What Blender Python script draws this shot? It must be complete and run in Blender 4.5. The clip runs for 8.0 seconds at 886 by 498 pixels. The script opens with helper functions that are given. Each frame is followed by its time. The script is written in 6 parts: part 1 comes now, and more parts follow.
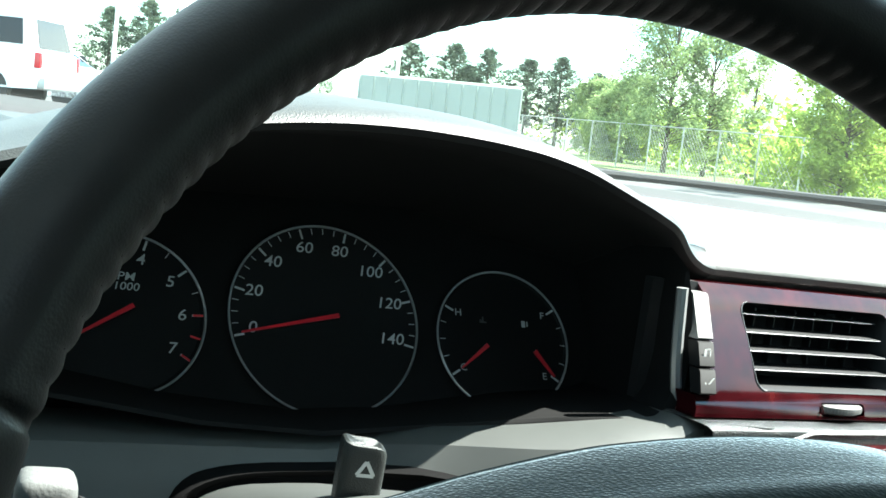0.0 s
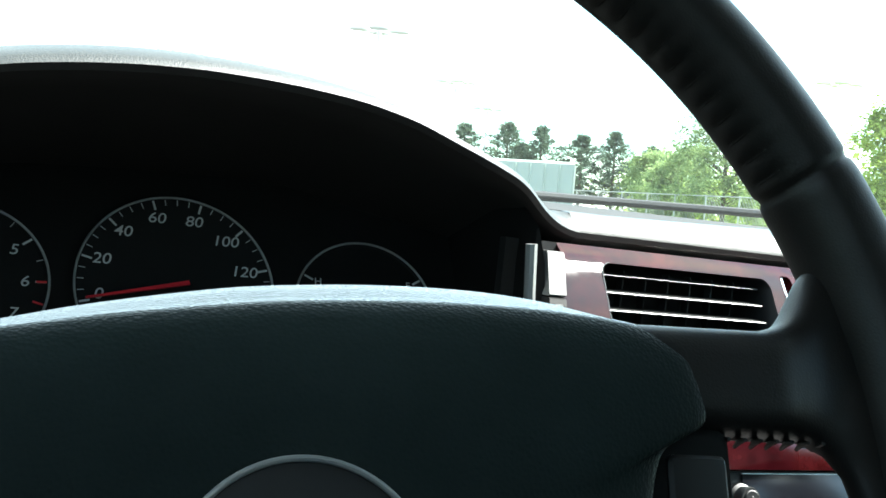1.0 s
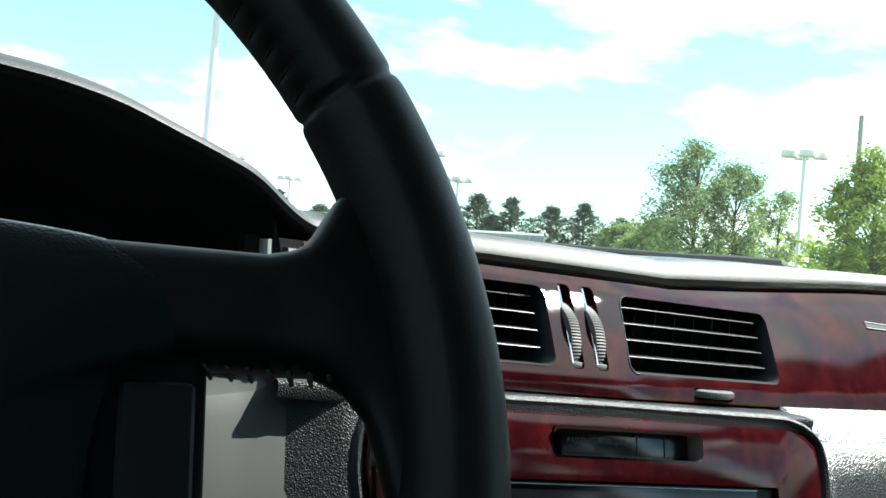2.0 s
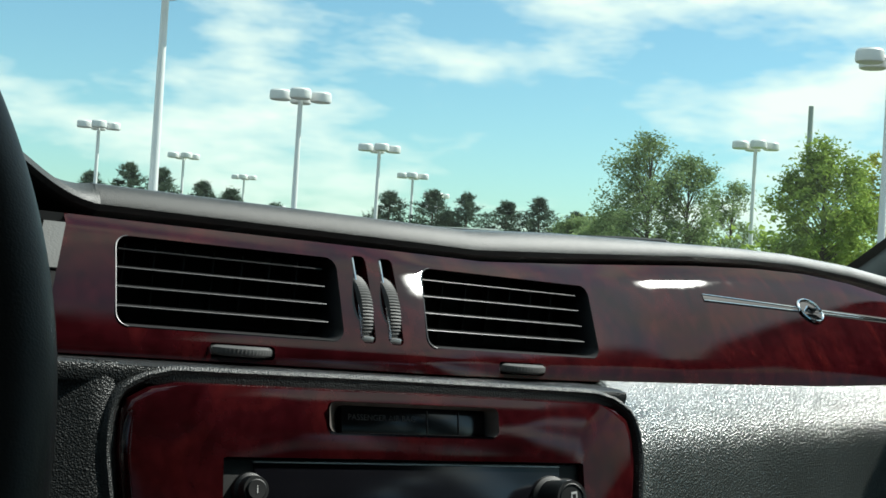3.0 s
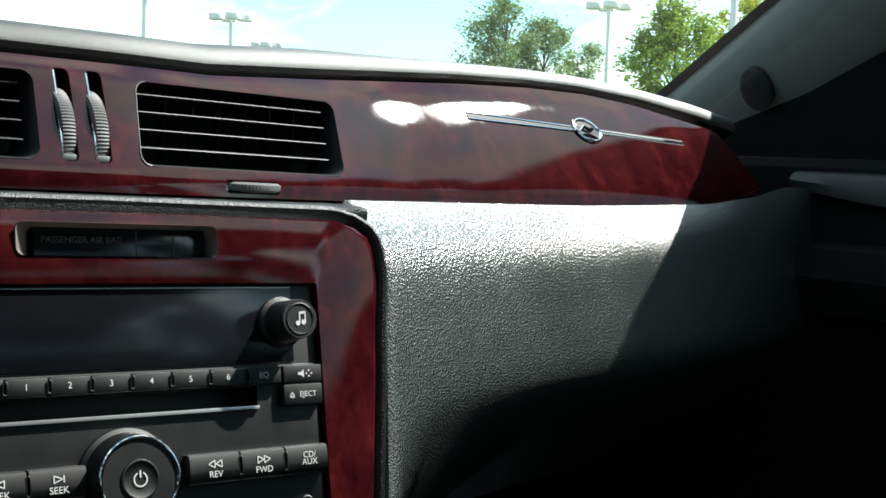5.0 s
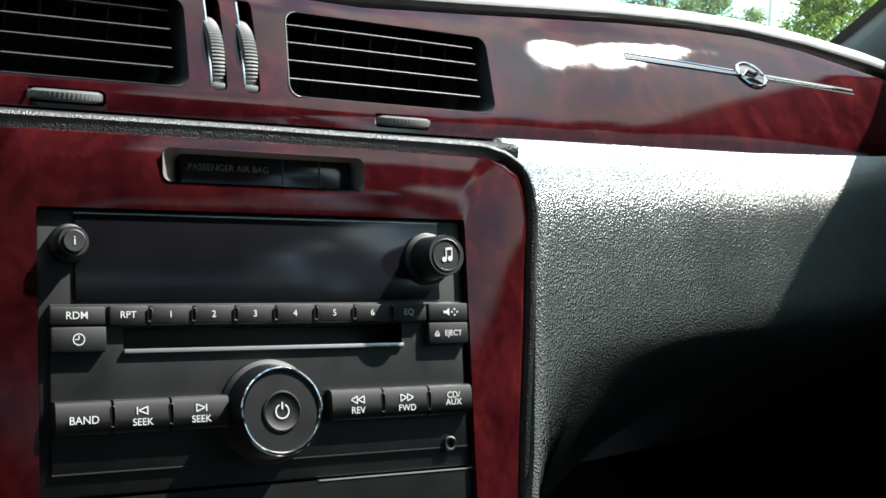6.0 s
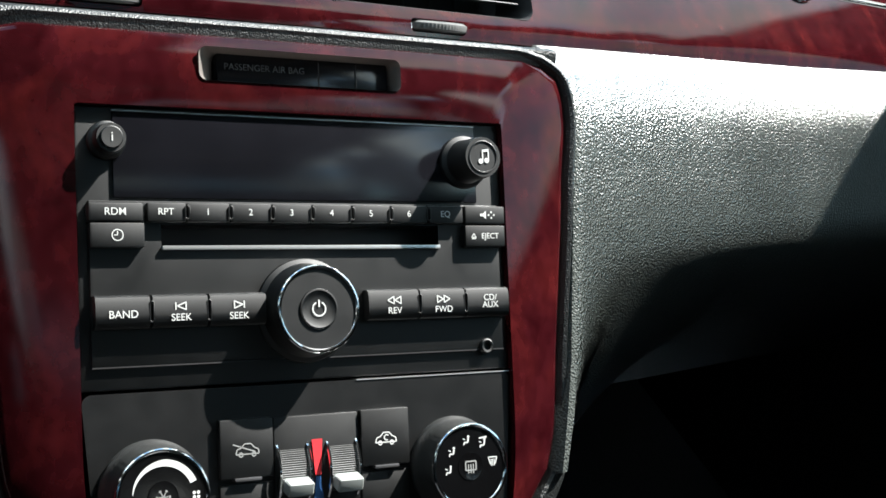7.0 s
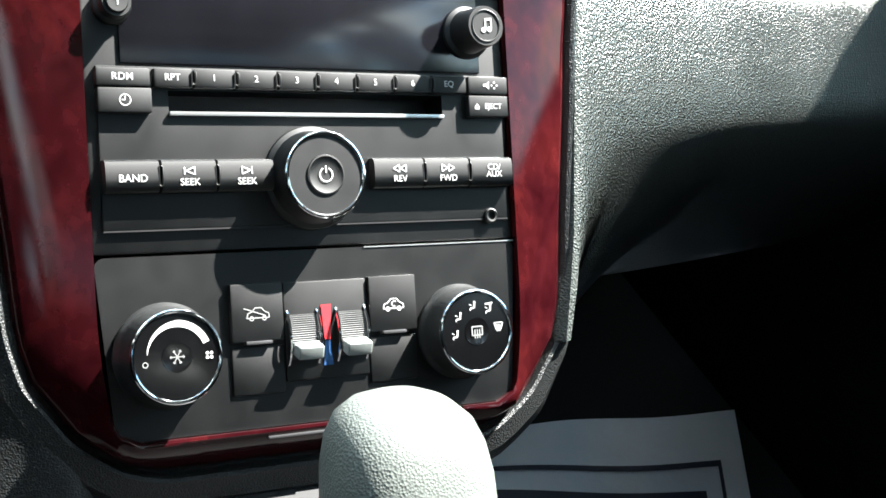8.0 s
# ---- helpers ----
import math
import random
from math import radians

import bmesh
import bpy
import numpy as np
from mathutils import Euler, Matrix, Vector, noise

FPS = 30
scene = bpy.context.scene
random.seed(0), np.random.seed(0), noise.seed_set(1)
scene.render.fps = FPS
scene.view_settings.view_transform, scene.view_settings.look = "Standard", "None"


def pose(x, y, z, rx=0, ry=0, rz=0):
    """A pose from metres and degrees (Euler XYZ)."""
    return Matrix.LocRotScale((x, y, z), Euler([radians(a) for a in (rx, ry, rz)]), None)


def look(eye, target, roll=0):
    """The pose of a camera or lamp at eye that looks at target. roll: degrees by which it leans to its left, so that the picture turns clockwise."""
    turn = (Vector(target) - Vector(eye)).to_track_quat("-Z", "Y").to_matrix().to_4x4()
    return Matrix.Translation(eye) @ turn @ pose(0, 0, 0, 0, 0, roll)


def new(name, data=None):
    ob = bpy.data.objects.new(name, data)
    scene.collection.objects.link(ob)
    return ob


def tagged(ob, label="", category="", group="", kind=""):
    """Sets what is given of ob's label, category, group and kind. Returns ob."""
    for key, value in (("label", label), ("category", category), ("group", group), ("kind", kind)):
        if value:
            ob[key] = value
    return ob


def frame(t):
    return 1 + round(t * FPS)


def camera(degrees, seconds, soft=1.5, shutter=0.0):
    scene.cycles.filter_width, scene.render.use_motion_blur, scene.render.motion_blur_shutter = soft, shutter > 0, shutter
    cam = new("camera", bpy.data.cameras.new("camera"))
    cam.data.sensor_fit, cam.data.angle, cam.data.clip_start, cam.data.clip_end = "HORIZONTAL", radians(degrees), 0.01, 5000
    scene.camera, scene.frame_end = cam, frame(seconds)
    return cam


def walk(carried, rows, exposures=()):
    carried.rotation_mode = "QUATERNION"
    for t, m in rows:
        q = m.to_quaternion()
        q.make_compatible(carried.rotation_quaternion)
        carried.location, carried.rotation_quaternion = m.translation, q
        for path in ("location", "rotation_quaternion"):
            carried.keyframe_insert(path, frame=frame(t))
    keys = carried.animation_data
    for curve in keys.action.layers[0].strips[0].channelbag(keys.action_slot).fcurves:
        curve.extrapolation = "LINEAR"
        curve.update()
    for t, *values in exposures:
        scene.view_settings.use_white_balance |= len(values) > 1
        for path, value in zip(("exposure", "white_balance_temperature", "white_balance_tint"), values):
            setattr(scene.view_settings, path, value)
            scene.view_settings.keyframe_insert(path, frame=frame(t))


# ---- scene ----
cam = camera(38.1, 8.0, soft=1.6)
PATH = [
    (0, (-0.5753, -0.3951, 1.0830), (0.4594, 1.3057, 0.8907), 6.52),
    (0.3, (-0.5570, -0.4027, 1.0781), (0.4391, 1.3228, 0.9046), 7.22),
    (0.5, (-0.5342, -0.4174, 1.0674), (0.4093, 1.3397, 0.9173), 6.40),
    (0.6, (-0.5292, -0.4217, 1.0625), (0.4222, 1.3316, 0.9176), 5.61),
    (0.8, (-0.5036, -0.4366, 1.0464), (0.4330, 1.3271, 0.9364), 4.55),
    (1, (-0.4820, -0.4523, 1.0352), (0.4665, 1.3067, 0.9571), 4.52),
    (1.2, (-0.4582, -0.4620, 1.0294), (0.4925, 1.2970, 0.9815), 4.74),
    (1.5, (-0.4290, -0.4766, 1.0195), (0.5374, 1.2742, 1.0439), 4.85),
    (1.7, (-0.4028, -0.4797, 1.0134), (0.5703, 1.2673, 1.0458), 4.81),
    (2.8, (-0.2934, -0.4946, 1.0013), (0.7175, 1.2304, 1.0523), 3.51),
    (3, (-0.2761, -0.5000, 1.0006), (0.7617, 1.2093, 1.0373), 3.54),
    (3.2, (-0.2619, -0.5032, 1.0016), (0.8199, 1.1788, 1.0205), 4.28),
    (3.5, (-0.2462, -0.5071, 1.0036), (0.9160, 1.1205, 0.9951), 5.02),
    (3.8, (-0.2369, -0.5134, 1.0029), (1.0036, 1.0551, 0.9719), 4.88),
    (4, (-0.2313, -0.5163, 1.0003), (1.0553, 1.0142, 0.9545), 4.02),
    (4.2, (-0.2238, -0.5159, 0.9951), (1.1004, 0.9816, 0.9327), 3.32),
    (5.3, (-0.1868, -0.4943, 0.9695), (0.9509, 1.1388, 0.7727), 1.25),
    (5.5, (-0.1833, -0.4907, 0.9672), (0.8942, 1.1813, 0.7587), 1.69),
    (5.8, (-0.1823, -0.4871, 0.9629), (0.8545, 1.2095, 0.7471), 2.46),
    (6, (-0.1824, -0.4856, 0.9594), (0.8396, 1.2194, 0.7398), 2.25),
    (6.3, (-0.1816, -0.4843, 0.9534), (0.8148, 1.2347, 0.7242), 2.53),
    (6.5, (-0.1809, -0.4846, 0.9492), (0.8004, 1.2412, 0.7067), 2.24),
    (6.8, (-0.1801, -0.4873, 0.9430), (0.7860, 1.2418, 0.6657), 2.32),
    (7, (-0.1799, -0.4896, 0.9382), (0.7801, 1.2392, 0.6387), 1.90),
    (7.3, (-0.1804, -0.4925, 0.9291), (0.7761, 1.2345, 0.6086), 1.86),
    (7.5, (-0.1820, -0.4939, 0.9232), (0.7757, 1.2293, 0.5864), 1.41),
    (7.8, (-0.1869, -0.4947, 0.9159), (0.7776, 1.2166, 0.5404), 1.82),
    (8, (-0.1909, -0.4950, 0.9116), (0.7794, 1.2064, 0.5065), 1.34),
]
walk(cam, [(t, look(eye, target, roll)) for t, eye, target, roll in PATH],
     exposures=[(0.0, 2.75, 6500, 2), (0.9, 2.7, 6500, 5), (1.7, 2.1, 6500, 7), (2.8, 0.45, 6500, 3), (4.2, 0.8, 6500, 4), (5.3, 1.5, 6500, 6), (6.5, 1.8, 6500, 8), (7.3, 2.35, 6500, 9), (8.0, 3.15, 6500, 9)])

# the parked car leans a little on the lot; its parts are built in its own frame
CAR = pose(0, 0, 0, 0, 2.25, 0)
PANEL = CAR @ pose(0, 0, 0.80, -13.25, 0, 0)

# ---- light: sun high on the right, sky with broken cloud ----
SUN = Vector((0.593, -0.152, 0.790)).normalized()
sun_data = bpy.data.lights.new("sun", "SUN")
sun_data.energy, sun_data.angle, sun_data.color = 5.0, radians(0.5), (1.0, 0.978, 0.94)
sun = new("sun", sun_data)
sun.matrix_world = look(SUN * 50, (0, 0, 0))

world = bpy.data.worlds.new("sky")
scene.world = world
world.use_nodes = True
wn, wl = world.node_tree.nodes, world.node_tree.links
wn.clear()
w_out = wn.new("ShaderNodeOutputWorld")
w_bg = wn.new("ShaderNodeBackground")
w_sky = wn.new("ShaderNodeTexSky")
w_sky.sky_type, w_sky.sun_disc = "NISHITA", False
w_sky.sun_elevation = math.asin(SUN.z)
w_sky.sun_rotation = math.atan2(SUN.x, SUN.y)
w_sky.air_density, w_sky.dust_density, w_sky.ozone_density = 1.0, 0.6, 1.6
w_co = wn.new("ShaderNodeTexCoord")
w_map = wn.new("ShaderNodeMapping")
w_map.inputs["Scale"].default_value = (2.6, 2.6, 8.0)
w_map.inputs["Location"].default_value = (2.35, 1.15, 4.9)
w_noise = wn.new("ShaderNodeTexNoise")
w_noise.inputs["Scale"].default_value = 1.7
w_noise.inputs["Detail"].default_value = 10
w_noise.inputs["Roughness"].default_value = 0.58
w_ramp = wn.new("ShaderNodeValToRGB")
w_ramp.color_ramp.elements[0].position, w_ramp.color_ramp.elements[1].position = 0.45, 0.61
w_mix = wn.new("ShaderNodeMixRGB")
w_mix.inputs[2].default_value = (7.5, 8.2, 7.7, 1)
wl.new(w_co.outputs["Generated"], w_map.inputs["Vector"])
wl.new(w_map.outputs["Vector"], w_noise.inputs["Vector"])
wl.new(w_noise.outputs["Fac"], w_ramp.inputs["Fac"])
wl.new(w_ramp.outputs["Color"], w_mix.inputs[0])
w_tint = wn.new("ShaderNodeMixRGB")
w_tint.blend_type = "MULTIPLY"
w_tint.inputs[0].default_value = 1.0
w_tint.inputs[2].default_value = (0.80, 1.10, 1.09, 1)
wl.new(w_sky.outputs["Color"], w_tint.inputs[1])
wl.new(w_tint.outputs["Color"], w_mix.inputs[1])
wl.new(w_mix.outputs["Color"], w_bg.inputs["Color"])
w_bg.inputs["Strength"].default_value = 0.105
wl.new(w_bg.outputs["Background"], w_out.inputs["Surface"])


# ---- materials ----
def mat(name, colour, rough=0.5, metal=0.0, vary=0.0, scale=40.0, colour2=None, bump=0.0, bump_scale=600.0, coat=0.0, grain="noise", spec=0.5, rough_vary=0.0, depth=0.6):
    m = bpy.data.materials.new(name)
    m.use_nodes = True
    n, l = m.node_tree.nodes, m.node_tree.links
    b = n["Principled BSDF"]
    b.inputs["Base Color"].default_value = (*colour, 1)
    b.inputs["Roughness"].default_value = rough
    b.inputs["Metallic"].default_value = metal
    b.inputs["Coat Weight"].default_value = coat
    b.inputs["Coat Roughness"].default_value = 0.03
    b.inputs["Specular IOR Level"].default_value = spec
    co = n.new("ShaderNodeTexCoord")
    if vary or colour2:
        tx = n.new("ShaderNodeTexNoise")
        tx.inputs["Scale"].default_value, tx.inputs["Detail"].default_value = scale, 6
        l.new(co.outputs["Object"], tx.inputs["Vector"])
        rp = n.new("ShaderNodeValToRGB")
        rp.color_ramp.elements[0].position, rp.color_ramp.elements[1].position = 0.34, 0.68
        c2 = colour2 or tuple(v * (1 + vary) for v in colour)
        c1 = colour if colour2 else tuple(v * (1 - vary) for v in colour)
        rp.color_ramp.elements[0].color, rp.color_ramp.elements[1].color = (*c1, 1), (*c2, 1)
        l.new(tx.outputs["Fac"], rp.inputs["Fac"])
        l.new(rp.outputs["Color"], b.inputs["Base Color"])
    if rough_vary:
        t2 = n.new("ShaderNodeTexNoise")
        t2.inputs["Scale"].default_value, t2.inputs["Detail"].default_value = scale * 0.7 + 8, 5
        l.new(co.outputs["Object"], t2.inputs["Vector"])
        mr = n.new("ShaderNodeMapRange")
        mr.inputs["To Min"].default_value, mr.inputs["To Max"].default_value = max(0.02, rough - rough_vary), min(1, rough + rough_vary)
        l.new(t2.outputs["Fac"], mr.inputs["Value"])
        l.new(mr.outputs["Result"], b.inputs["Roughness"])
    if bump:
        bt = n.new("ShaderNodeTexVoronoi" if grain == "leather" else "ShaderNodeTexNoise")
        bt.inputs["Scale"].default_value = bump_scale
        l.new(co.outputs["Object"], bt.inputs["Vector"])
        bp = n.new("ShaderNodeBump")
        bp.inputs["Strength"].default_value, bp.inputs["Distance"].default_value = bump, depth / bump_scale
        l.new(bt.outputs["Distance" if grain == "leather" else "Fac"], bp.inputs["Height"])
        l.new(bp.outputs["Normal"], b.inputs["Normal"])
    return m


def plastic(name, colour, sheen=0.55, ior=1.5, vary=0.1, scale=40.0, grain=0.0, grain_scale=1500.0, depth=0.5):
    """Moulded plastic: a dark body under a satin skin whose microscopic slopes are evenly spread."""
    m = bpy.data.materials.new(name)
    m.use_nodes = True
    n, l = m.node_tree.nodes, m.node_tree.links
    n.clear()
    out, mix, fr = n.new("ShaderNodeOutputMaterial"), n.new("ShaderNodeMixShader"), n.new("ShaderNodeFresnel")
    df, gl = n.new("ShaderNodeBsdfDiffuse"), n.new("ShaderNodeBsdfGlossy")
    gl.distribution = "BECKMANN"
    fr.inputs["IOR"].default_value = ior
    co, tx, rp, mr = n.new("ShaderNodeTexCoord"), n.new("ShaderNodeTexNoise"), n.new("ShaderNodeValToRGB"), n.new("ShaderNodeMapRange")
    tx.inputs["Scale"].default_value, tx.inputs["Detail"].default_value = scale, 6
    rp.color_ramp.elements[0].position, rp.color_ramp.elements[1].position = 0.34, 0.68
    rp.color_ramp.elements[0].color = (*(v * (1 - vary) for v in colour), 1)
    rp.color_ramp.elements[1].color = (*(v * (1 + vary) for v in colour), 1)
    mr.inputs["To Min"].default_value, mr.inputs["To Max"].default_value = sheen - 0.04, sheen + 0.04
    l.new(co.outputs["Object"], tx.inputs["Vector"])
    l.new(tx.outputs["Fac"], rp.inputs["Fac"])
    l.new(tx.outputs["Fac"], mr.inputs["Value"])
    l.new(rp.outputs["Color"], df.inputs["Color"])
    l.new(mr.outputs["Result"], gl.inputs["Roughness"])
    if grain:
        bt, bp = n.new("ShaderNodeTexVoronoi"), n.new("ShaderNodeBump")
        bt.inputs["Scale"].default_value = grain_scale
        bp.inputs["Strength"].default_value, bp.inputs["Distance"].default_value = grain, depth / grain_scale
        l.new(co.outputs["Object"], bt.inputs["Vector"])
        l.new(bt.outputs["Distance"], bp.inputs["Height"])
        for k in (df, gl, fr):
            l.new(bp.outputs["Normal"], k.inputs["Normal"])
    l.new(fr.outputs[0], mix.inputs[0])
    l.new(df.outputs[0], mix.inputs[1])
    l.new(gl.outputs[0], mix.inputs[2])
    l.new(mix.outputs[0], out.inputs["Surface"])
    return m


M_PAD = plastic("grained_dash_vinyl", (0.026, 0.029, 0.028), 0.50, 1.42, 0.08, 30, 1.0, 1900, 0.22)
M_PANEL = plastic("grained_panel_plastic", (0.086, 0.0955, 0.0895), 0.37, 1.165, 0.07, 24, 1.0, 900, 0.46)
M_KNEE = mat("smooth_grey_plastic", (0.0510, 0.0552, 0.0528), 0.5, vary=0.06, scale=30, rough_vary=0.05)
M_HOODTOP = mat("sunlit_grey_hood_vinyl", (0.028, 0.031, 0.030), 0.46, vary=0.1, scale=30, bump=0.35, bump_scale=1300, grain="leather")
M_SHROUD = mat("charcoal_instrument_plastic", (0.0065, 0.0065, 0.0066), 0.75, spec=0.12, vary=0.12, scale=40)
M_STRIP = plastic("dark_grained_strip", (0.022, 0.0235, 0.0235), 0.45, 1.5, 0.1, 40, 1.0, 1200, 0.42)
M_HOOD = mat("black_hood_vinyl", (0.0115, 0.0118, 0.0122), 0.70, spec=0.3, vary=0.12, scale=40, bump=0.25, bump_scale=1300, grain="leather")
M_LEATHER = mat("black_wheel_leather", (0.0112, 0.0094, 0.0088), 0.46, spec=0.28, vary=0.25, scale=60, bump=0.10, bump_scale=1500, grain="leather", rough_vary=0.10)
M_HUB = plastic("slate_hub_vinyl", (0.0142, 0.0200, 0.0196), 0.64, 1.07, 0.12, 30, 1.0, 900, 0.13)
M_BLACK = mat("matte_black_plastic", (0.011, 0.011, 0.012), 0.55, vary=0.2, scale=50)
M_SATIN = plastic("satin_black_fascia", (0.0034, 0.0036, 0.0036), 0.60, 1.56, 0.10, 60)
M_BUTTON = plastic("soft_black_button", (0.0045, 0.0047, 0.0048), 0.60, 1.53, 0.10, 80)
M_GLOSS = mat("glossy_black_plastic", (0.003, 0.003, 0.0033), 0.14, vary=0.1, scale=60, rough_vary=0.04)
M_GAUGE = mat("black_gauge_face", (0.0045, 0.0046, 0.0048), 0.7, spec=0.2, vary=0.1, scale=60)
M_POCKET = mat("warm_grey_plastic", (0.16, 0.14, 0.13), 0.35, vary=0.06, scale=60)
M_RUBBER = mat("ribbed_grey_rubber", (0.075, 0.076, 0.075), 0.6, vary=0.15, scale=200)
M_SCREEN = mat("dark_display_lens", (0.006, 0.006, 0.008), 0.15, vary=0.2, scale=30, rough_vary=0.03)
M_CHROME = mat("chrome", (0.80, 0.81, 0.83), 0.10, metal=1.0)
M_SILVER = mat("silver_paint", (0.42, 0.43, 0.43), 0.30, metal=0.6)
M_SLAT = mat("dull_slat_metal", (0.075, 0.075, 0.078), 0.36, metal=0.4)
M_SWITCH = mat("dark_switch_plastic", (0.0070, 0.0072, 0.0072), 0.65, spec=0.12, vary=0.08, scale=60)
M_GAP_SHADE = mat("gap_shade_black", (0.003, 0.003, 0.0032), 0.9, spec=0.1, vary=0.1, scale=60)
M_PRINT = mat("white_print", (0.55, 0.56, 0.55), 0.5)
M_DIM = mat("unlit_grey_print", (0.50, 0.51, 0.51), 0.5)
M_FADED = mat("faint_grey_print", (0.07, 0.07, 0.07), 0.5)
M_SIGN = mat("dull_white_print", (0.26, 0.265, 0.26), 0.5)
M_KNURL = mat("knurled_black_plastic", (0.020, 0.021, 0.021), 0.36, vary=0.15, scale=200)
M_TAB = mat("pale_grey_tab", (0.24, 0.26, 0.25), 0.4, vary=0.06, scale=60)
M_RED = mat("red_needle_plastic", (0.55, 0.015, 0.03), 0.4)
M_REDMARK = mat("red_mark", (0.6, 0.03, 0.04), 0.45)
M_BLUE = mat("blue_mark", (0.02, 0.08, 0.22), 0.45)
M_TRIM = mat("grey_pillar_trim", (0.095, 0.099, 0.096), 0.65, vary=0.06, scale=60, bump=0.25, bump_scale=900)
M_LINER = mat("roof_fabric", (0.22, 0.22, 0.21), 0.9, vary=0.06, scale=200, bump=0.3, bump_scale=1200)
M_CLIM = plastic("dull_black_fascia", (0.0018, 0.0019, 0.0020), 0.58, 1.5, 0.10, 60)
M_DOOR = mat("black_door_vinyl", (0.0040, 0.0040, 0.0044), 0.9, spec=0.1, vary=0.2, scale=40, bump=0.3, bump_scale=1000, grain="leather")
M_CARPET = mat("dark_carpet", (0.009, 0.009, 0.010), 0.95, vary=0.3, scale=300, bump=0.8, bump_scale=700)
M_PAPER = mat("paper_mat", (0.80, 0.81, 0.85), 0.7, vary=0.03, scale=20, bump=0.12, bump_scale=60)
M_INK = mat("dark_ink", (0.03, 0.035, 0.06), 0.6)
M_KNOB = mat("grey_grained_vinyl", (0.135, 0.150, 0.138), 0.36, vary=0.08, scale=40, bump=0.45, bump_scale=1150, grain="leather")
M_FRONT = mat("car_paint_red_brown", (0.08, 0.02, 0.02), 0.25, coat=1.0)


def wood_material(name="burgundy_burl_lacquer", crown=False):
    m = bpy.data.materials.new(name)
    m.use_nodes = True
    n, l = m.node_tree.nodes, m.node_tree.links
    n.clear()
    out, mix, fr = n.new("ShaderNodeOutputMaterial"), n.new("ShaderNodeMixShader"), n.new("ShaderNodeFresnel")
    df, gl = n.new("ShaderNodeBsdfDiffuse"), n.new("ShaderNodeBsdfGlossy")
    gl.distribution = "BECKMANN"
    fr.inputs["IOR"].default_value = 1.5
    co = n.new("ShaderNodeTexCoord")
    mp = n.new("ShaderNodeMapping")
    mp.inputs["Scale"].default_value = (1.0, 1.0, 0.8)
    big = n.new("ShaderNodeTexNoise")
    big.inputs["Scale"].default_value, big.inputs["Detail"].default_value, big.inputs["Distortion"].default_value = 34, 5, 0.8
    fine = n.new("ShaderNodeTexNoise")
    fine.inputs["Scale"].default_value, fine.inputs["Detail"].default_value = 190, 6
    r1 = n.new("ShaderNodeValToRGB")
    e = r1.color_ramp.elements
    e[0].position, e[0].color = 0.28, (0.015, 0.0014, 0.0024, 1)
    e[1].position, e[1].color = 0.74, (0.053, 0.0062, 0.0068, 1)
    mid = e.new(0.5)
    mid.color = (0.0275, 0.0032, 0.0047, 1)
    r2 = n.new("ShaderNodeValToRGB")
    r2.color_ramp.elements[0].position, r2.color_ramp.elements[0].color = 0.35, (0.55, 0.5, 0.5, 1)
    r2.color_ramp.elements[1].position, r2.color_ramp.elements[1].color = 0.65, (1, 1, 1, 1)
    mx = n.new("ShaderNodeMixRGB")
    mx.blend_type = "MULTIPLY"
    mx.inputs[0].default_value = 0.7
    l.new(co.outputs["Object"], mp.inputs["Vector"])
    for t in (big, fine):
        l.new(mp.outputs["Vector"], t.inputs["Vector"])
    l.new(big.outputs["Fac"], r1.inputs["Fac"])
    l.new(fine.outputs["Fac"], r2.inputs["Fac"])
    l.new(r1.outputs["Color"], mx.inputs[1])
    l.new(r2.outputs["Color"], mx.inputs[2])
    l.new(mx.outputs["Color"], df.inputs["Color"])
    # faint polishing scuffs in the lacquer
    sc = n.new("ShaderNodeTexNoise")
    sc.inputs["Scale"].default_value, sc.inputs["Detail"].default_value = 60, 8
    mr = n.new("ShaderNodeMapRange")
    mr.inputs["From Min"].default_value, mr.inputs["From Max"].default_value = 0.3, 0.8
    mr.inputs["To Min"].default_value, mr.inputs["To Max"].default_value = 0.11, 0.15
    l.new(mp.outputs["Vector"], sc.inputs["Vector"])
    l.new(sc.outputs["Fac"], mr.inputs["Value"])
    l.new(mr.outputs["Result"], gl.inputs["Roughness"])
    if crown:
        # gloss normal bent beyond the vent, shape unchanged, to bring the sun's glint there
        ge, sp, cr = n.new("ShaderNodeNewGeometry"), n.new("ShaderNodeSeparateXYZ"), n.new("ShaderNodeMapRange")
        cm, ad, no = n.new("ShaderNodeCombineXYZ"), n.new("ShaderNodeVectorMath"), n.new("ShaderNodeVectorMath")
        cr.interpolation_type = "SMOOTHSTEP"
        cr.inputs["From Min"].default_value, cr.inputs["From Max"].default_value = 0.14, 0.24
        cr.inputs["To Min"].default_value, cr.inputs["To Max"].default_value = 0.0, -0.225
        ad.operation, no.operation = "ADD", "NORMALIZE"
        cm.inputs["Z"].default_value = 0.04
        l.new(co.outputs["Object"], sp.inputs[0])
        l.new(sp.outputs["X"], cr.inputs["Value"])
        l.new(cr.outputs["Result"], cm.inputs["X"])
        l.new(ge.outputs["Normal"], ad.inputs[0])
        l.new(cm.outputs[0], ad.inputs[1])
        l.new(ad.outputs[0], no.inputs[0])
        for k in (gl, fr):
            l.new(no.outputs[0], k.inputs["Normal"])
    l.new(fr.outputs[0], mix.inputs[0])
    l.new(df.outputs[0], mix.inputs[1])
    l.new(gl.outputs[0], mix.inputs[2])
    l.new(mix.outputs[0], out.inputs["Surface"])
    return m


M_WOOD = wood_material()
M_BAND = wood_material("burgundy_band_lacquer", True)


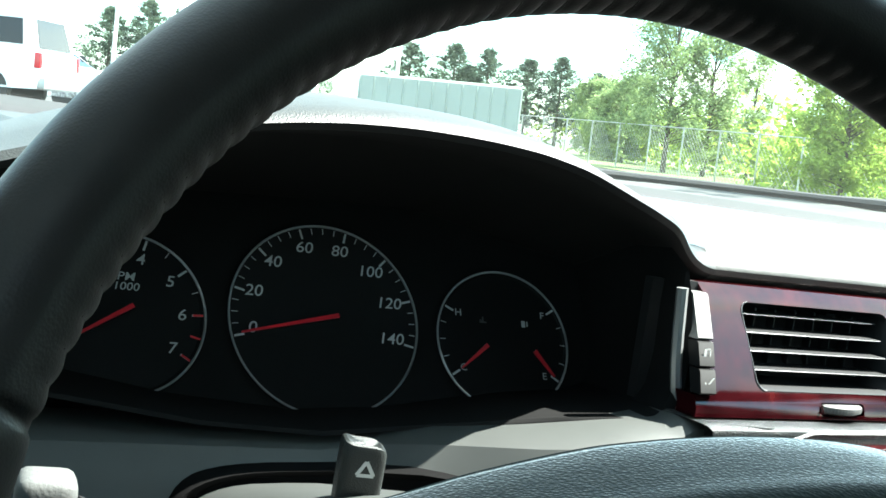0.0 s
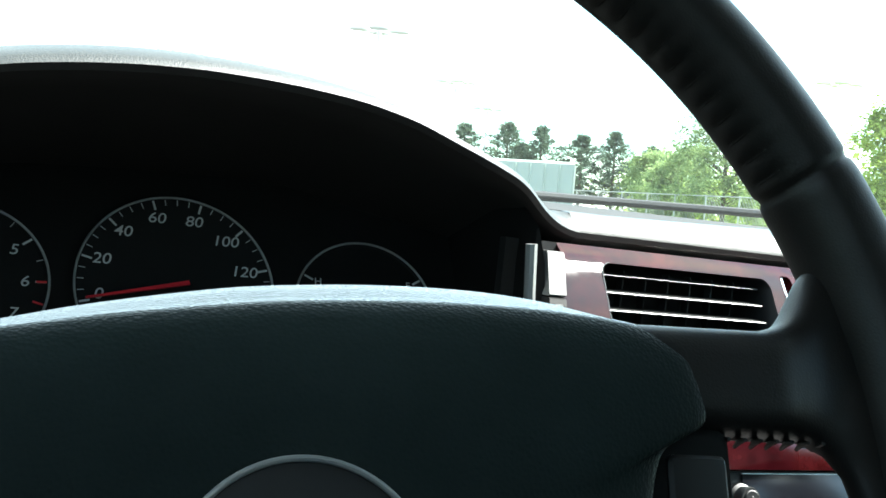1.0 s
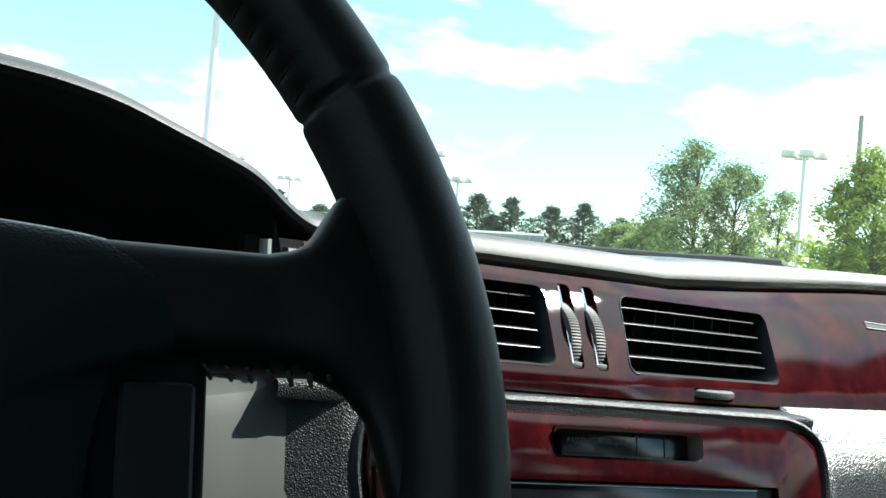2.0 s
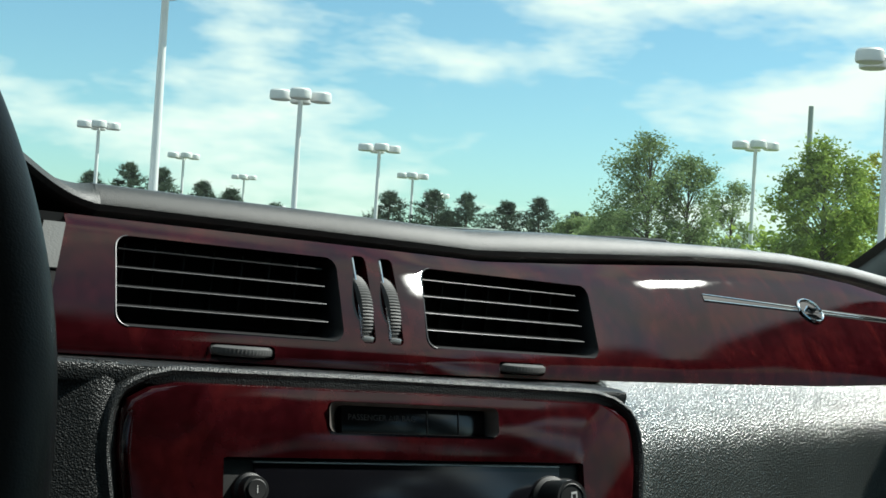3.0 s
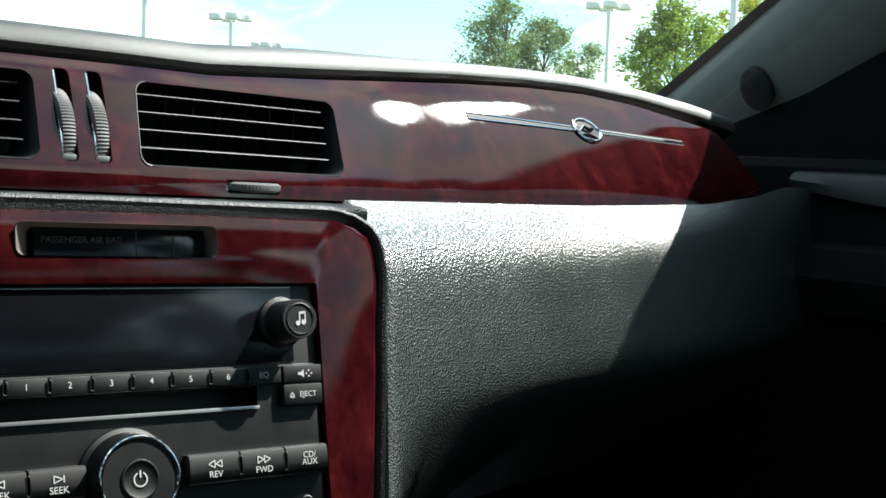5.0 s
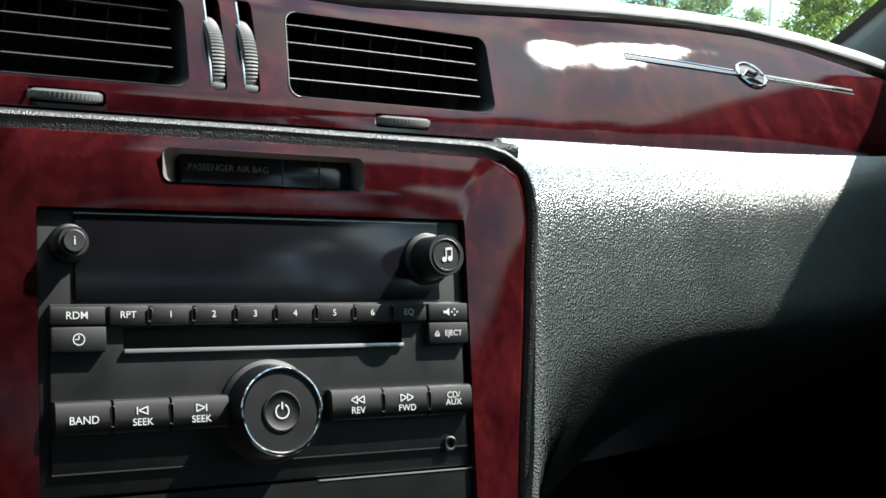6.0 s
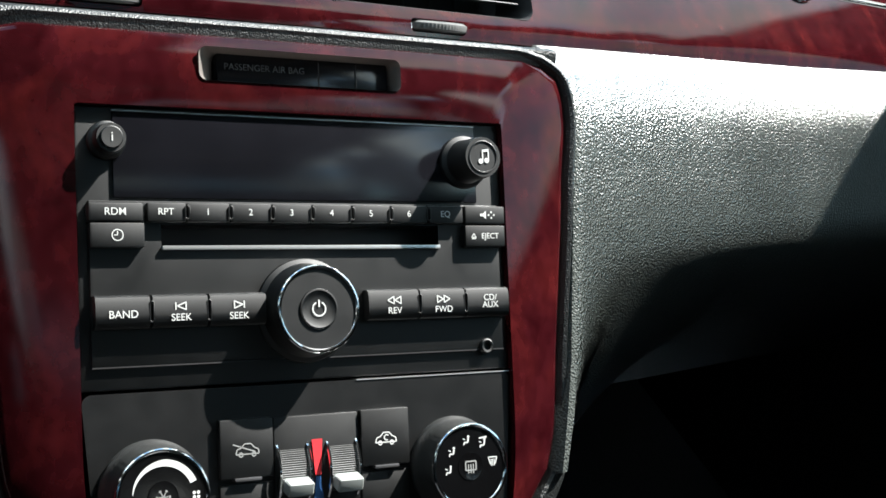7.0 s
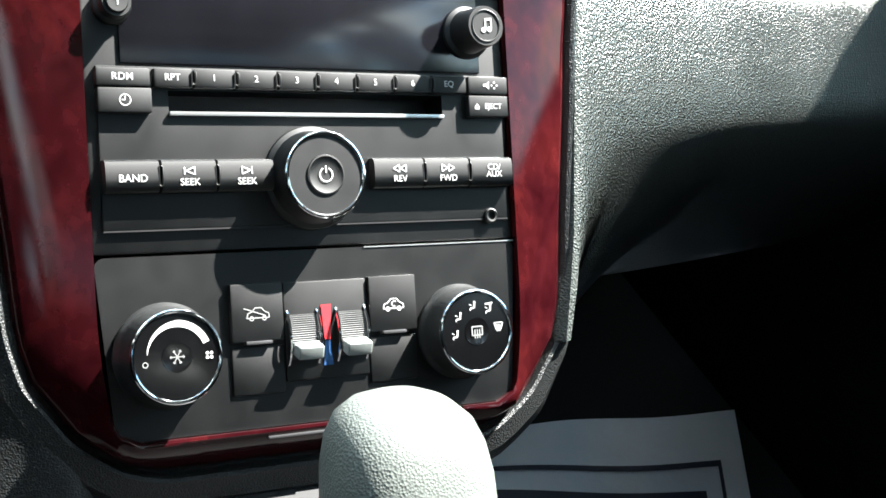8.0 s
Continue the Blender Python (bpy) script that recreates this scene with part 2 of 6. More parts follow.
def glass_material(name, gloss=0.05, tint=(0.93, 0.97, 0.95), veil=0.0):
    m = bpy.data.materials.new(name)
    m.use_nodes = True
    n, l = m.node_tree.nodes, m.node_tree.links
    n.clear()
    out, mix = n.new("ShaderNodeOutputMaterial"), n.new("ShaderNodeMixShader")
    tr, gl = n.new("ShaderNodeBsdfTransparent"), n.new("ShaderNodeBsdfGlossy")
    tr.inputs["Color"].default_value = (*tint, 1)
    gl.inputs["Roughness"].default_value = 0.0
    mix.inputs[0].default_value = gloss
    l.new(tr.outputs[0], mix.inputs[1])
    l.new(gl.outputs[0], mix.inputs[2])
    l.new(mix.outputs[0], out.inputs["Surface"])
    if veil:
        # a thin pale film stands in for the dash's hazy reflection in the glass
        film, tl, tx, co, mr = n.new("ShaderNodeMixShader"), n.new("ShaderNodeBsdfTranslucent"), n.new("ShaderNodeTexNoise"), n.new("ShaderNodeTexCoord"), n.new("ShaderNodeMapRange")
        tl.inputs["Color"].default_value = (0.80, 0.86, 0.80, 1)
        tx.inputs["Scale"].default_value, tx.inputs["Detail"].default_value = 7.0, 6
        mr.inputs["To Min"].default_value, mr.inputs["To Max"].default_value = veil * 0.5, veil * 1.5
        l.new(co.outputs["Object"], tx.inputs["Vector"])
        l.new(tx.outputs["Fac"], mr.inputs["Value"])
        l.new(mr.outputs["Result"], film.inputs[0])
        l.new(mix.outputs[0], film.inputs[1])
        l.new(tl.outputs[0], film.inputs[2])
        l.new(film.outputs[0], out.inputs["Surface"])
    return m


def leaf_material(name, c1, c2, scale):
    """Leaves that let some light through."""
    m = bpy.data.materials.new(name)
    m.use_nodes = True
    n, l = m.node_tree.nodes, m.node_tree.links
    n.clear()
    out, mix = n.new("ShaderNodeOutputMaterial"), n.new("ShaderNodeMixShader")
    df, tr = n.new("ShaderNodeBsdfDiffuse"), n.new("ShaderNodeBsdfTranslucent")
    co, tx, rp = n.new("ShaderNodeTexCoord"), n.new("ShaderNodeTexNoise"), n.new("ShaderNodeValToRGB")
    tx.inputs["Scale"].default_value, tx.inputs["Detail"].default_value = scale, 5
    rp.color_ramp.elements[0].position, rp.color_ramp.elements[0].color = 0.35, (*c1, 1)
    rp.color_ramp.elements[1].position, rp.color_ramp.elements[1].color = 0.68, (*c2, 1)
    l.new(co.outputs["Object"], tx.inputs["Vector"])
    l.new(tx.outputs["Fac"], rp.inputs["Fac"])
    for s in (df, tr):
        l.new(rp.outputs["Color"], s.inputs["Color"])
    mix.inputs[0].default_value = 0.45
    l.new(df.outputs[0], mix.inputs[1])
    l.new(tr.outputs[0], mix.inputs[2])
    l.new(mix.outputs[0], out.inputs["Surface"])
    return m


M_GLASS = glass_material("windshield_glass", 0.06, veil=0.006)
M_SIDE = glass_material("tinted_side_glass", 0.05, (0.62, 0.65, 0.63))
M_PRIVACY = glass_material("dark_rear_glass", 0.05, (0.18, 0.19, 0.19))


# ---- mesh helpers ----
def finish(bm, smooth=True):
    bmesh.ops.recalc_face_normals(bm, faces=bm.faces[:])
    if smooth:
        for f in bm.faces:
            f.smooth = True
    return bm


def part(name, bm, material, parent, label="", at=None, sharp=35):
    """One mesh object from a bmesh, under a thing or a part."""
    me = bpy.data.meshes.new(name)
    finish(bm)
    bm.to_mesh(me)
    bm.free()
    me.materials.append(material)
    if sharp:
        me.set_sharp_from_angle(angle=radians(sharp))
    ob = new(name, me)
    ob.parent = parent
    if at is not None:
        ob.matrix_basis = at
    if label:
        ob["label"] = label
    return ob


def share(ob, name, parent, at):
    """Another part on the same mesh."""
    o = new(name, ob.data)
    o.parent = parent
    o.matrix_basis = at
    if "label" in ob:
        o["label"] = ob["label"]
    return o


def thing(name, label, category, at=None, group="", kind=""):
    ob = new(name)
    ob.empty_display_size = 0.02
    ob.matrix_world = at if at is not None else CAR.copy()
    return tagged(ob, label, category, group, kind)


def box(x0, x1, y0, y1, z0, z1, bevel=0.0, seg=2):
    bm = bmesh.new()
    bmesh.ops.create_cube(bm, size=1.0, matrix=Matrix.Translation(((x0 + x1) / 2, (y0 + y1) / 2, (z0 + z1) / 2)) @ Matrix.Diagonal((x1 - x0, y1 - y0, z1 - z0, 1)))
    if bevel:
        bmesh.ops.bevel(bm, geom=bm.edges[:], offset=bevel, segments=seg, affect="EDGES", profile=0.6)
    return bm


def loft(rings, close=False, cap=False):
    """A skin through rows of points; close joins each row's end to its start."""
    bm = bmesh.new()
    vs = [[bm.verts.new(p) for p in r] for r in rings]
    n = len(rings[0])
    for a, b in zip(vs, vs[1:]):
        for i in range(n if close else n - 1):
            j = (i + 1) % n
            bm.faces.new((a[i], a[j], b[j], b[i]))
    if cap:
        bm.faces.new(vs[0][::-1])
        bm.faces.new(vs[-1])
    return bm


def join(*bms):
    """Several shells into one bmesh."""
    out = bms[0]
    for b in bms[1:]:
        tmp = bpy.data.meshes.new("tmp")
        b.to_mesh(tmp)
        out.from_mesh(tmp)
        bpy.data.meshes.remove(tmp)
        b.free()
    return out


def lathe(profile, steps=48, at=None):
    """profile: (radius, height) about the local -y axis of a panel: height stands towards the driver."""
    rings = [[(r * math.cos(2 * math.pi * k / steps), -h, r * math.sin(2 * math.pi * k / steps)) for k in range(steps)] for r, h in profile]
    bm = loft(rings, close=True, cap=True)
    if at is not None:
        bm.transform(at)
    return bm


def rrect(x0, x1, z0, z1, r, n=8):
    """Rounded rectangle as a loop of (x, z), from the right side's foot, anticlockwise."""
    pts = []
    for cx, cz, a0 in ((x1 - r, z1 - r, 0), (x0 + r, z1 - r, 90), (x0 + r, z0 + r, 180), (x1 - r, z0 + r, 270)):
        for k in range(n + 1):
            a = radians(a0 + 90 * k / n)
            pts.append((cx + r * math.cos(a), cz + r * math.sin(a)))
    return pts


def spread(pts, n):
    """A closed loop of (x, z) sampled again in n even steps from the angle 0 round its centre."""
    cx = (min(p[0] for p in pts) + max(p[0] for p in pts)) / 2
    cz = (min(p[1] for p in pts) + max(p[1] for p in pts)) / 2
    out = []
    for k in range(n):
        a = 2 * math.pi * k / n
        dx, dz = math.cos(a), math.sin(a)
        best = 0
        for (ax, az), (bx, bz) in zip(pts, pts[1:] + pts[:1]):
            ex, ez = bx - ax, bz - az
            det = dx * -ez + dz * ex
            if abs(det) < 1e-12:
                continue
            qx, qz = ax - cx, az - cz
            s = (qx * -ez + qz * ex) / det
            u = (dx * qz - dz * qx) / det
            if s > 0 and -1e-6 <= u <= 1 + 1e-6:
                best = max(best, s)
        out.append((cx + dx * best, cz + dz * best))
    return out


def tube(path, radius, sides=8, closed=False):
    rings = []
    pts = [Vector(p) for p in path]
    for i, p in enumerate(pts):
        a = pts[i - 1] if (i or closed) else p
        b = pts[(i + 1) % len(pts)] if (i + 1 < len(pts) or closed) else p
        t = (b - a).normalized()
        u = t.orthogonal().normalized() if not rings else (u - t * u.dot(t)).normalized()
        v = t.cross(u)
        r = radius[i] if isinstance(radius, (list, tuple)) else radius
        rings.append([p + r * (math.cos(2 * math.pi * k / sides) * u + math.sin(2 * math.pi * k / sides) * v) for k in range(sides)])
    if closed:
        rings.append(rings[0])
    return loft(rings, close=True, cap=not closed)


def lerp(table, x):
    """Smooth reading of a table of (x, value)."""
    xs = [p[0] for p in table]
    vals = [p[1] for p in table]
    return float(np.interp(x, xs, vals))


def writing(text, size, material, parent, x, z, y=-0.0003, turn=0.0, align="CENTER", name="legend", slant=0.0, tilt=None, wide=1.0):
    """Flat letters that stand on a face looking along -y, middle at (x, z)."""
    cu = bpy.data.curves.new("letters", "FONT")
    cu.body, cu.size, cu.align_x, cu.align_y, cu.shear = text, size, align, "CENTER", slant
    cu.space_line = 0.8
    cu.offset = size * 0.003
    tmp = bpy.data.objects.new("letters", cu)
    scene.collection.objects.link(tmp)
    bpy.context.view_layer.update()
    me = bpy.data.meshes.new_from_object(tmp.evaluated_get(bpy.context.evaluated_depsgraph_get()))
    bpy.data.objects.remove(tmp)
    bpy.data.curves.remove(cu)
    me.materials.clear()
    me.materials.append(material)
    me.name = name
    me.transform(Matrix.Diagonal((wide, 1, 1, 1)))
    ob = new(name, me)
    ob.parent = parent
    m = pose(x, y, z, 90, 0, 0) if tilt is None else tilt @ pose(x, y, z, 90, 0, 0)
    ob.matrix_basis = m @ pose(0, 0, 0, 0, 0, turn)
    return ob


def flat(polys, y=-0.0003):
    """Flat shapes, lists of (x, z), on a face looking along -y."""
    bm = bmesh.new()
    for p in polys:
        bm.faces.new([bm.verts.new((a, y, b)) for a, b in p])
    return bm


def arc(cx, cz, r0, r1, a0, a1, n=24):
    """A band of a ring as quads of (x, z)."""
    out = []
    for k in range(n):
        a, b = radians(a0 + (a1 - a0) * k / n), radians(a0 + (a1 - a0) * (k + 1) / n)
        out.append([(cx + r * math.cos(t), cz + r * math.sin(t)) for r, t in ((r0, a), (r1, a), (r1, b), (r0, b))])
    return out


def line(x0, z0, x1, z1, w):
    """A thin bar as one quad of (x, z)."""
    d = Vector((x1 - x0, z1 - z0))
    nn = Vector((-d.y, d.x)).normalized() * w / 2
    return [(x0 + nn.x, z0 + nn.y), (x0 - nn.x, z0 - nn.y), (x1 - nn.x, z1 - nn.y), (x1 + nn.x, z1 + nn.y)]


def cut(bm, cutters):
    """A closed shell less the closed cutters."""
    def solid(b):
        me = bpy.data.meshes.new("tmp")
        bmesh.ops.recalc_face_normals(b, faces=b.faces[:])
        if b.calc_volume(signed=True) < 0:
            bmesh.ops.reverse_faces(b, faces=b.faces[:])
        b.to_mesh(me)
        b.free()
        return new("tmp", me)
    base = solid(bm)
    tools = [solid(c) for c in cutters]
    for t in tools:
        mod = base.modifiers.new("cut", "BOOLEAN")
        mod.operation, mod.solver, mod.object = "DIFFERENCE", "EXACT", t
    bpy.context.view_layer.update()
    me = bpy.data.meshes.new_from_object(base.evaluated_get(bpy.context.evaluated_depsgraph_get()))
    out = bmesh.new()
    out.from_mesh(me)
    for o in (base, *tools):
        bpy.data.objects.remove(o)
    bpy.data.meshes.remove(me)
    return out


def prism(loop, y0, y1):
    """A closed block from a loop of (x, z) between two depths."""
    return loft([[(x, y0, z) for x, z in loop], [(x, y1, z) for x, z in loop]], close=True, cap=True)


# ---- the dashboard's forms ----
def bow(x):
    """Depth of the wood band's foot: the dash sweeps away towards the passenger's door."""
    return 0.065 + 0.262 * max(0.0, x - 0.02) ** 1.34


TOP = [(-0.20, 1.012), (0.08, 1.012), (0.157, 1.0175), (0.283, 1.0275), (0.36, 1.0322), (0.43, 1.0342), (0.52, 1.0322), (0.62, 1.026), (0.70, 1.019)]
CREST = [(-0.20, 0.017), (0.08, 0.018), (0.16, 0.019), (0.28, 0.0155), (0.36, 0.0148), (0.43, 0.0150), (0.52, 0.0165), (0.62, 0.0178), (0.70, 0.017)]
FOOT = [(-0.20, 0.9500), (0.15, 0.9505), (0.375, 0.9525), (0.55, 0.957), (0.64, 0.965), (0.70, 0.975)]


def face_y(x, z):
    zm = (lerp(TOP, x) + lerp(FOOT, x)) / 2
    return bow(x) + 0.66 * (z - 0.965) + 2.2 * (z - zm) ** 2


def stack_y(z):
    """Depth of the centre stack's plane at a height."""
    return math.tan(radians(13.25)) * (z - 0.80)


dash = thing("dashboard", "dark grained dashboard with a glossy burgundy wood band, sunlit", "dashboard")

# padded top, set back from the wood behind a dark groove
def pad_ring(x):
    edge, cr = lerp(TOP, x), lerp(CREST, x)
    yf, lo = face_y(x, edge), min(0.0065, 0.42 * cr)
    back = max(yf + 0.13, 0.79 - 0.647 * x * x)
    up = cr - lo
    return [(yf + 0.045, edge - 0.006), (yf + 0.024, edge - 0.004), (yf + 0.0155, edge + lo * 0.15), (yf + 0.0115, edge + lo * 0.55), (yf + 0.0105, edge + lo), (yf + 0.0105 + up * 0.08, edge + lo + up * 0.22), (yf + 0.0105 + up * 0.45, edge + lo + up * 0.60),
            (yf + 0.0105 + up * 0.88, edge + lo + up * 0.92), (yf + 0.0105 + up * 1.7, edge + cr), (yf + 0.085, edge + cr + 0.001), (yf + (back - yf) * 0.6, (edge + cr) * 0.5 + 0.520), (back, 1.042)]


rings = [[(x, y, z) for y, z in pad_ring(x)] for x in [-0.1405 + 0.830 * i / 64 for i in range(65)]]
part("top_pad", loft(rings), M_PAD, dash, "grained vinyl top pad with a rolled edge")

# hood over the instruments; its lip falls and sweeps away into the pad
HX = -0.357
LIP = [(-0.535, 1.0260), (-0.50, 1.0385), (-0.47, 1.0480), (-0.44, 1.0562), (-0.415, 1.0606), (-0.39, 1.0637), (-0.365, 1.0654), (-0.34, 1.0657), (-0.315, 1.0651), (-0.29, 1.0632), (-0.265, 1.0588), (-0.24, 1.0511),
       (-0.215, 1.0440), (-0.19, 1.0371), (-0.178, 1.0328), (-0.165, 1.0277), (-0.153, 1.0234), (-0.139, 1.0188)]
SWEEP = [(-0.535, 0.072), (-0.45, 0.058), (-0.36, 0.060), (-0.30, 0.064), (-0.25, 0.065), (-0.22, 0.070), (-0.19, 0.081), (-0.165, 0.0945), (-0.15, 0.0995), (-0.139, 0.1025)]
rings = []
for i in range(134):
    x = -0.535 + 0.396 * i / 133
    y, z = (sum(lerp(t, x + o) for o in (-0.008, -0.004, 0.0, 0.004, 0.008)) / 5 if -0.52 < x < -0.150 else lerp(t, x) for t in (SWEEP, LIP))
    d = min(1.0, abs(x + 0.345) / 0.19)
    h = 0.0065 * (1 - d ** 3) + 0.0055
    left = max(0.0, -0.41 - x)
    row = [(0.235, min(z - 0.05, 1.012)), (max(0.11, y + 0.04), z - 0.006), (y + 0.012, z - 0.003), (y + 0.0025, z - 0.0018), (y, z + 0.0012), (y + 0.003, z + 0.0045), (y + 0.013, z + h * 0.55 + 0.001), (y + 0.034, z + h * 0.9), (y + 0.075, z + h),
           (y + 0.15, z + h * 0.80 - left * 0.4), (0.40, min(z + 0.006, 1.066) - 0.030 * min(1.0, max(0.0, (-0.30 - x) / 0.06)) - left * 0.5), (0.72, 1.040 - left)]
    # towards the passenger the section turns into that of the pad
    w = max(0.0, (x + 0.205) / 0.066) ** 2.2
    rings.append([(x, a + (c - a) * w, b + (e - b) * w) for (a, b), (c, e) in zip(row, pad_ring(x))])
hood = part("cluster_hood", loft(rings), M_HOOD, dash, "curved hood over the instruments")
# sunlight on top is put into a grey skin; the shaded inside stays black
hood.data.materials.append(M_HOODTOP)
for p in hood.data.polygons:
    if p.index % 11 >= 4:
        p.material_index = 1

# cavity of the cluster
right_wall = [(-0.1790, 1.0360), (-0.1795, 1.0175), (-0.180, 1.000), (-0.179, 0.975), (-0.181, 0.958), (-0.187, 0.948), (-0.200, 0.944), (-0.24, 0.9405), (-0.30, 0.931), (-0.357, 0.927)]
low = right_wall + [(2 * HX - x, z) for x, z in reversed(right_wall[:-1])]
rings = []
for yy, grow in ((0.078, 1.03), (0.080, 1.0), (0.11, 0.985), (0.20, 0.985), (0.26, 1.0)):
    rings.append([(HX + (x - HX) * (min(grow, 1.0) if z > 1.0 else grow), yy + (0.10 * (z - 0.95) + 0.034 * min(1.0, max(0.0, (0.952 - z) / 0.010)) * min(1.0, max(0.0, (-0.22 - x) / 0.05)) if yy < 0.12 else 0) + 1.6 * max(0.0, z - 1.0175), 0.98 + (z - 0.98) * grow) for x, z in low])
part("cluster_cavity", loft(rings), M_SHROUD, dash, "deep black shroud round the instruments")
part("shroud_edge", tube([(x, 0.081, z) for x, z in ((-0.1852, 1.010), (-0.1842, 0.998), (-0.1832, 0.986), (-0.1815, 0.972), (-0.1790, 0.959), (-0.1755, 0.950), (-0.171, 0.9455), (-0.165, 0.944))], 0.0030), M_SILVER, dash, "silver edging")

# fascia below and beside the cluster, down to the knees
def knee_top(x):
    """Depth of the knee panel's top edge: it steps back before the driver."""
    s = min(1.0, max(0.0, (-0.215 - x) / 0.13))
    return 0.062 + 0.10 * max(0, -x - 0.60) + 0.052 * s * s * (3 - 2 * s)


rings = []
for i in range(90):
    x = -0.137 - 0.70 * i / 89
    inside = -0.54 < x < -0.187
    zt = 0.9485 if not inside else np.interp(x, [-0.357 - 0.17, -0.357, -0.26, -0.187], [0.928, 0.9235, 0.9345, 0.946])
    if x < -0.54:
        zt = 1.02
    if x > -0.187:
        zt = 0.949
    yt = knee_top(x)
    col = [(yt + 0.03, zt + 0.001), (yt + 0.004, zt), (yt - 0.006, zt - 0.004), (yt - 0.012, zt - 0.014), (yt - 0.020, 0.90), (yt - 0.045, 0.83), (yt - 0.06, 0.75), (yt - 0.05, 0.68), (yt + 0.02, 0.60)]
    rings.append([(x, a, b) for a, b in col])
part("knee_panel", loft(rings), M_KNEE, dash, "grained lower panel below the instruments")

# wood band with its two air vents and the two thumbwheel slots
xs = [-0.183 + 0.860 * i / 92 for i in range(93)]
front, back_ = [], []
for x in xs:
    zt, zf = lerp(TOP, x), lerp(FOOT, x)
    tip = min(1.0, max(0.0, (x - 0.45) / 0.17))
    col = []
    for k in range(15):
        z = zf + (zt - zf) * k / 14
        xx = x - 0.05 * tip * k / 14
        y = face_y(xx, z)
        edge = min(k, 14 - k)
        col.append((xx, y + (0.003 if edge == 0 else 0.0008 if edge == 1 else 0), z))
    front.append(col)
    back_.append([(a, b + 0.014, c) for a, b, c in col])
bm = loft([f + b[::-1] for f, b in zip(front, back_)], close=True, cap=True)


def vent_loop(x0, x1, z0, z1, lean):
    return [(x + (z - z0) / (z1 - z0) * lean, z) for x, z in rrect(x0, x1, z0, z1, min(0.006, (x1 - x0) * 0.3))]


VENTS = {"left": (-0.1395, -0.0245, 0.9635, 1.0045, 0.004), "right": (0.0235, 0.149, 0.9635, 1.0045, 0.007)}
SLOTS = ((-0.0145, -0.0065), (0.0015, 0.0095))
cutters = [prism(vent_loop(*v), -0.05, 0.30) for v in VENTS.values()]
cutters += [prism(vent_loop(a, b, 0.9635, 1.0070, 0.004), -0.05, 0.30) for a, b in SLOTS]
cutters += [prism(rrect(a - 0.0165, a + 0.0165, 0.9522, 0.9588, 0.0022), -0.05, 0.30) for a in (-0.079, 0.086)]
cutters.append(prism([(-0.20, 0.9605), (-0.1715, 0.9605), (-0.1580, 1.0085), (-0.1575, 1.04), (-0.20, 1.04)], -0.05, 0.30))
bm = cut(bm, cutters)
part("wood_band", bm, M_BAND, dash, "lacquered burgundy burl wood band")


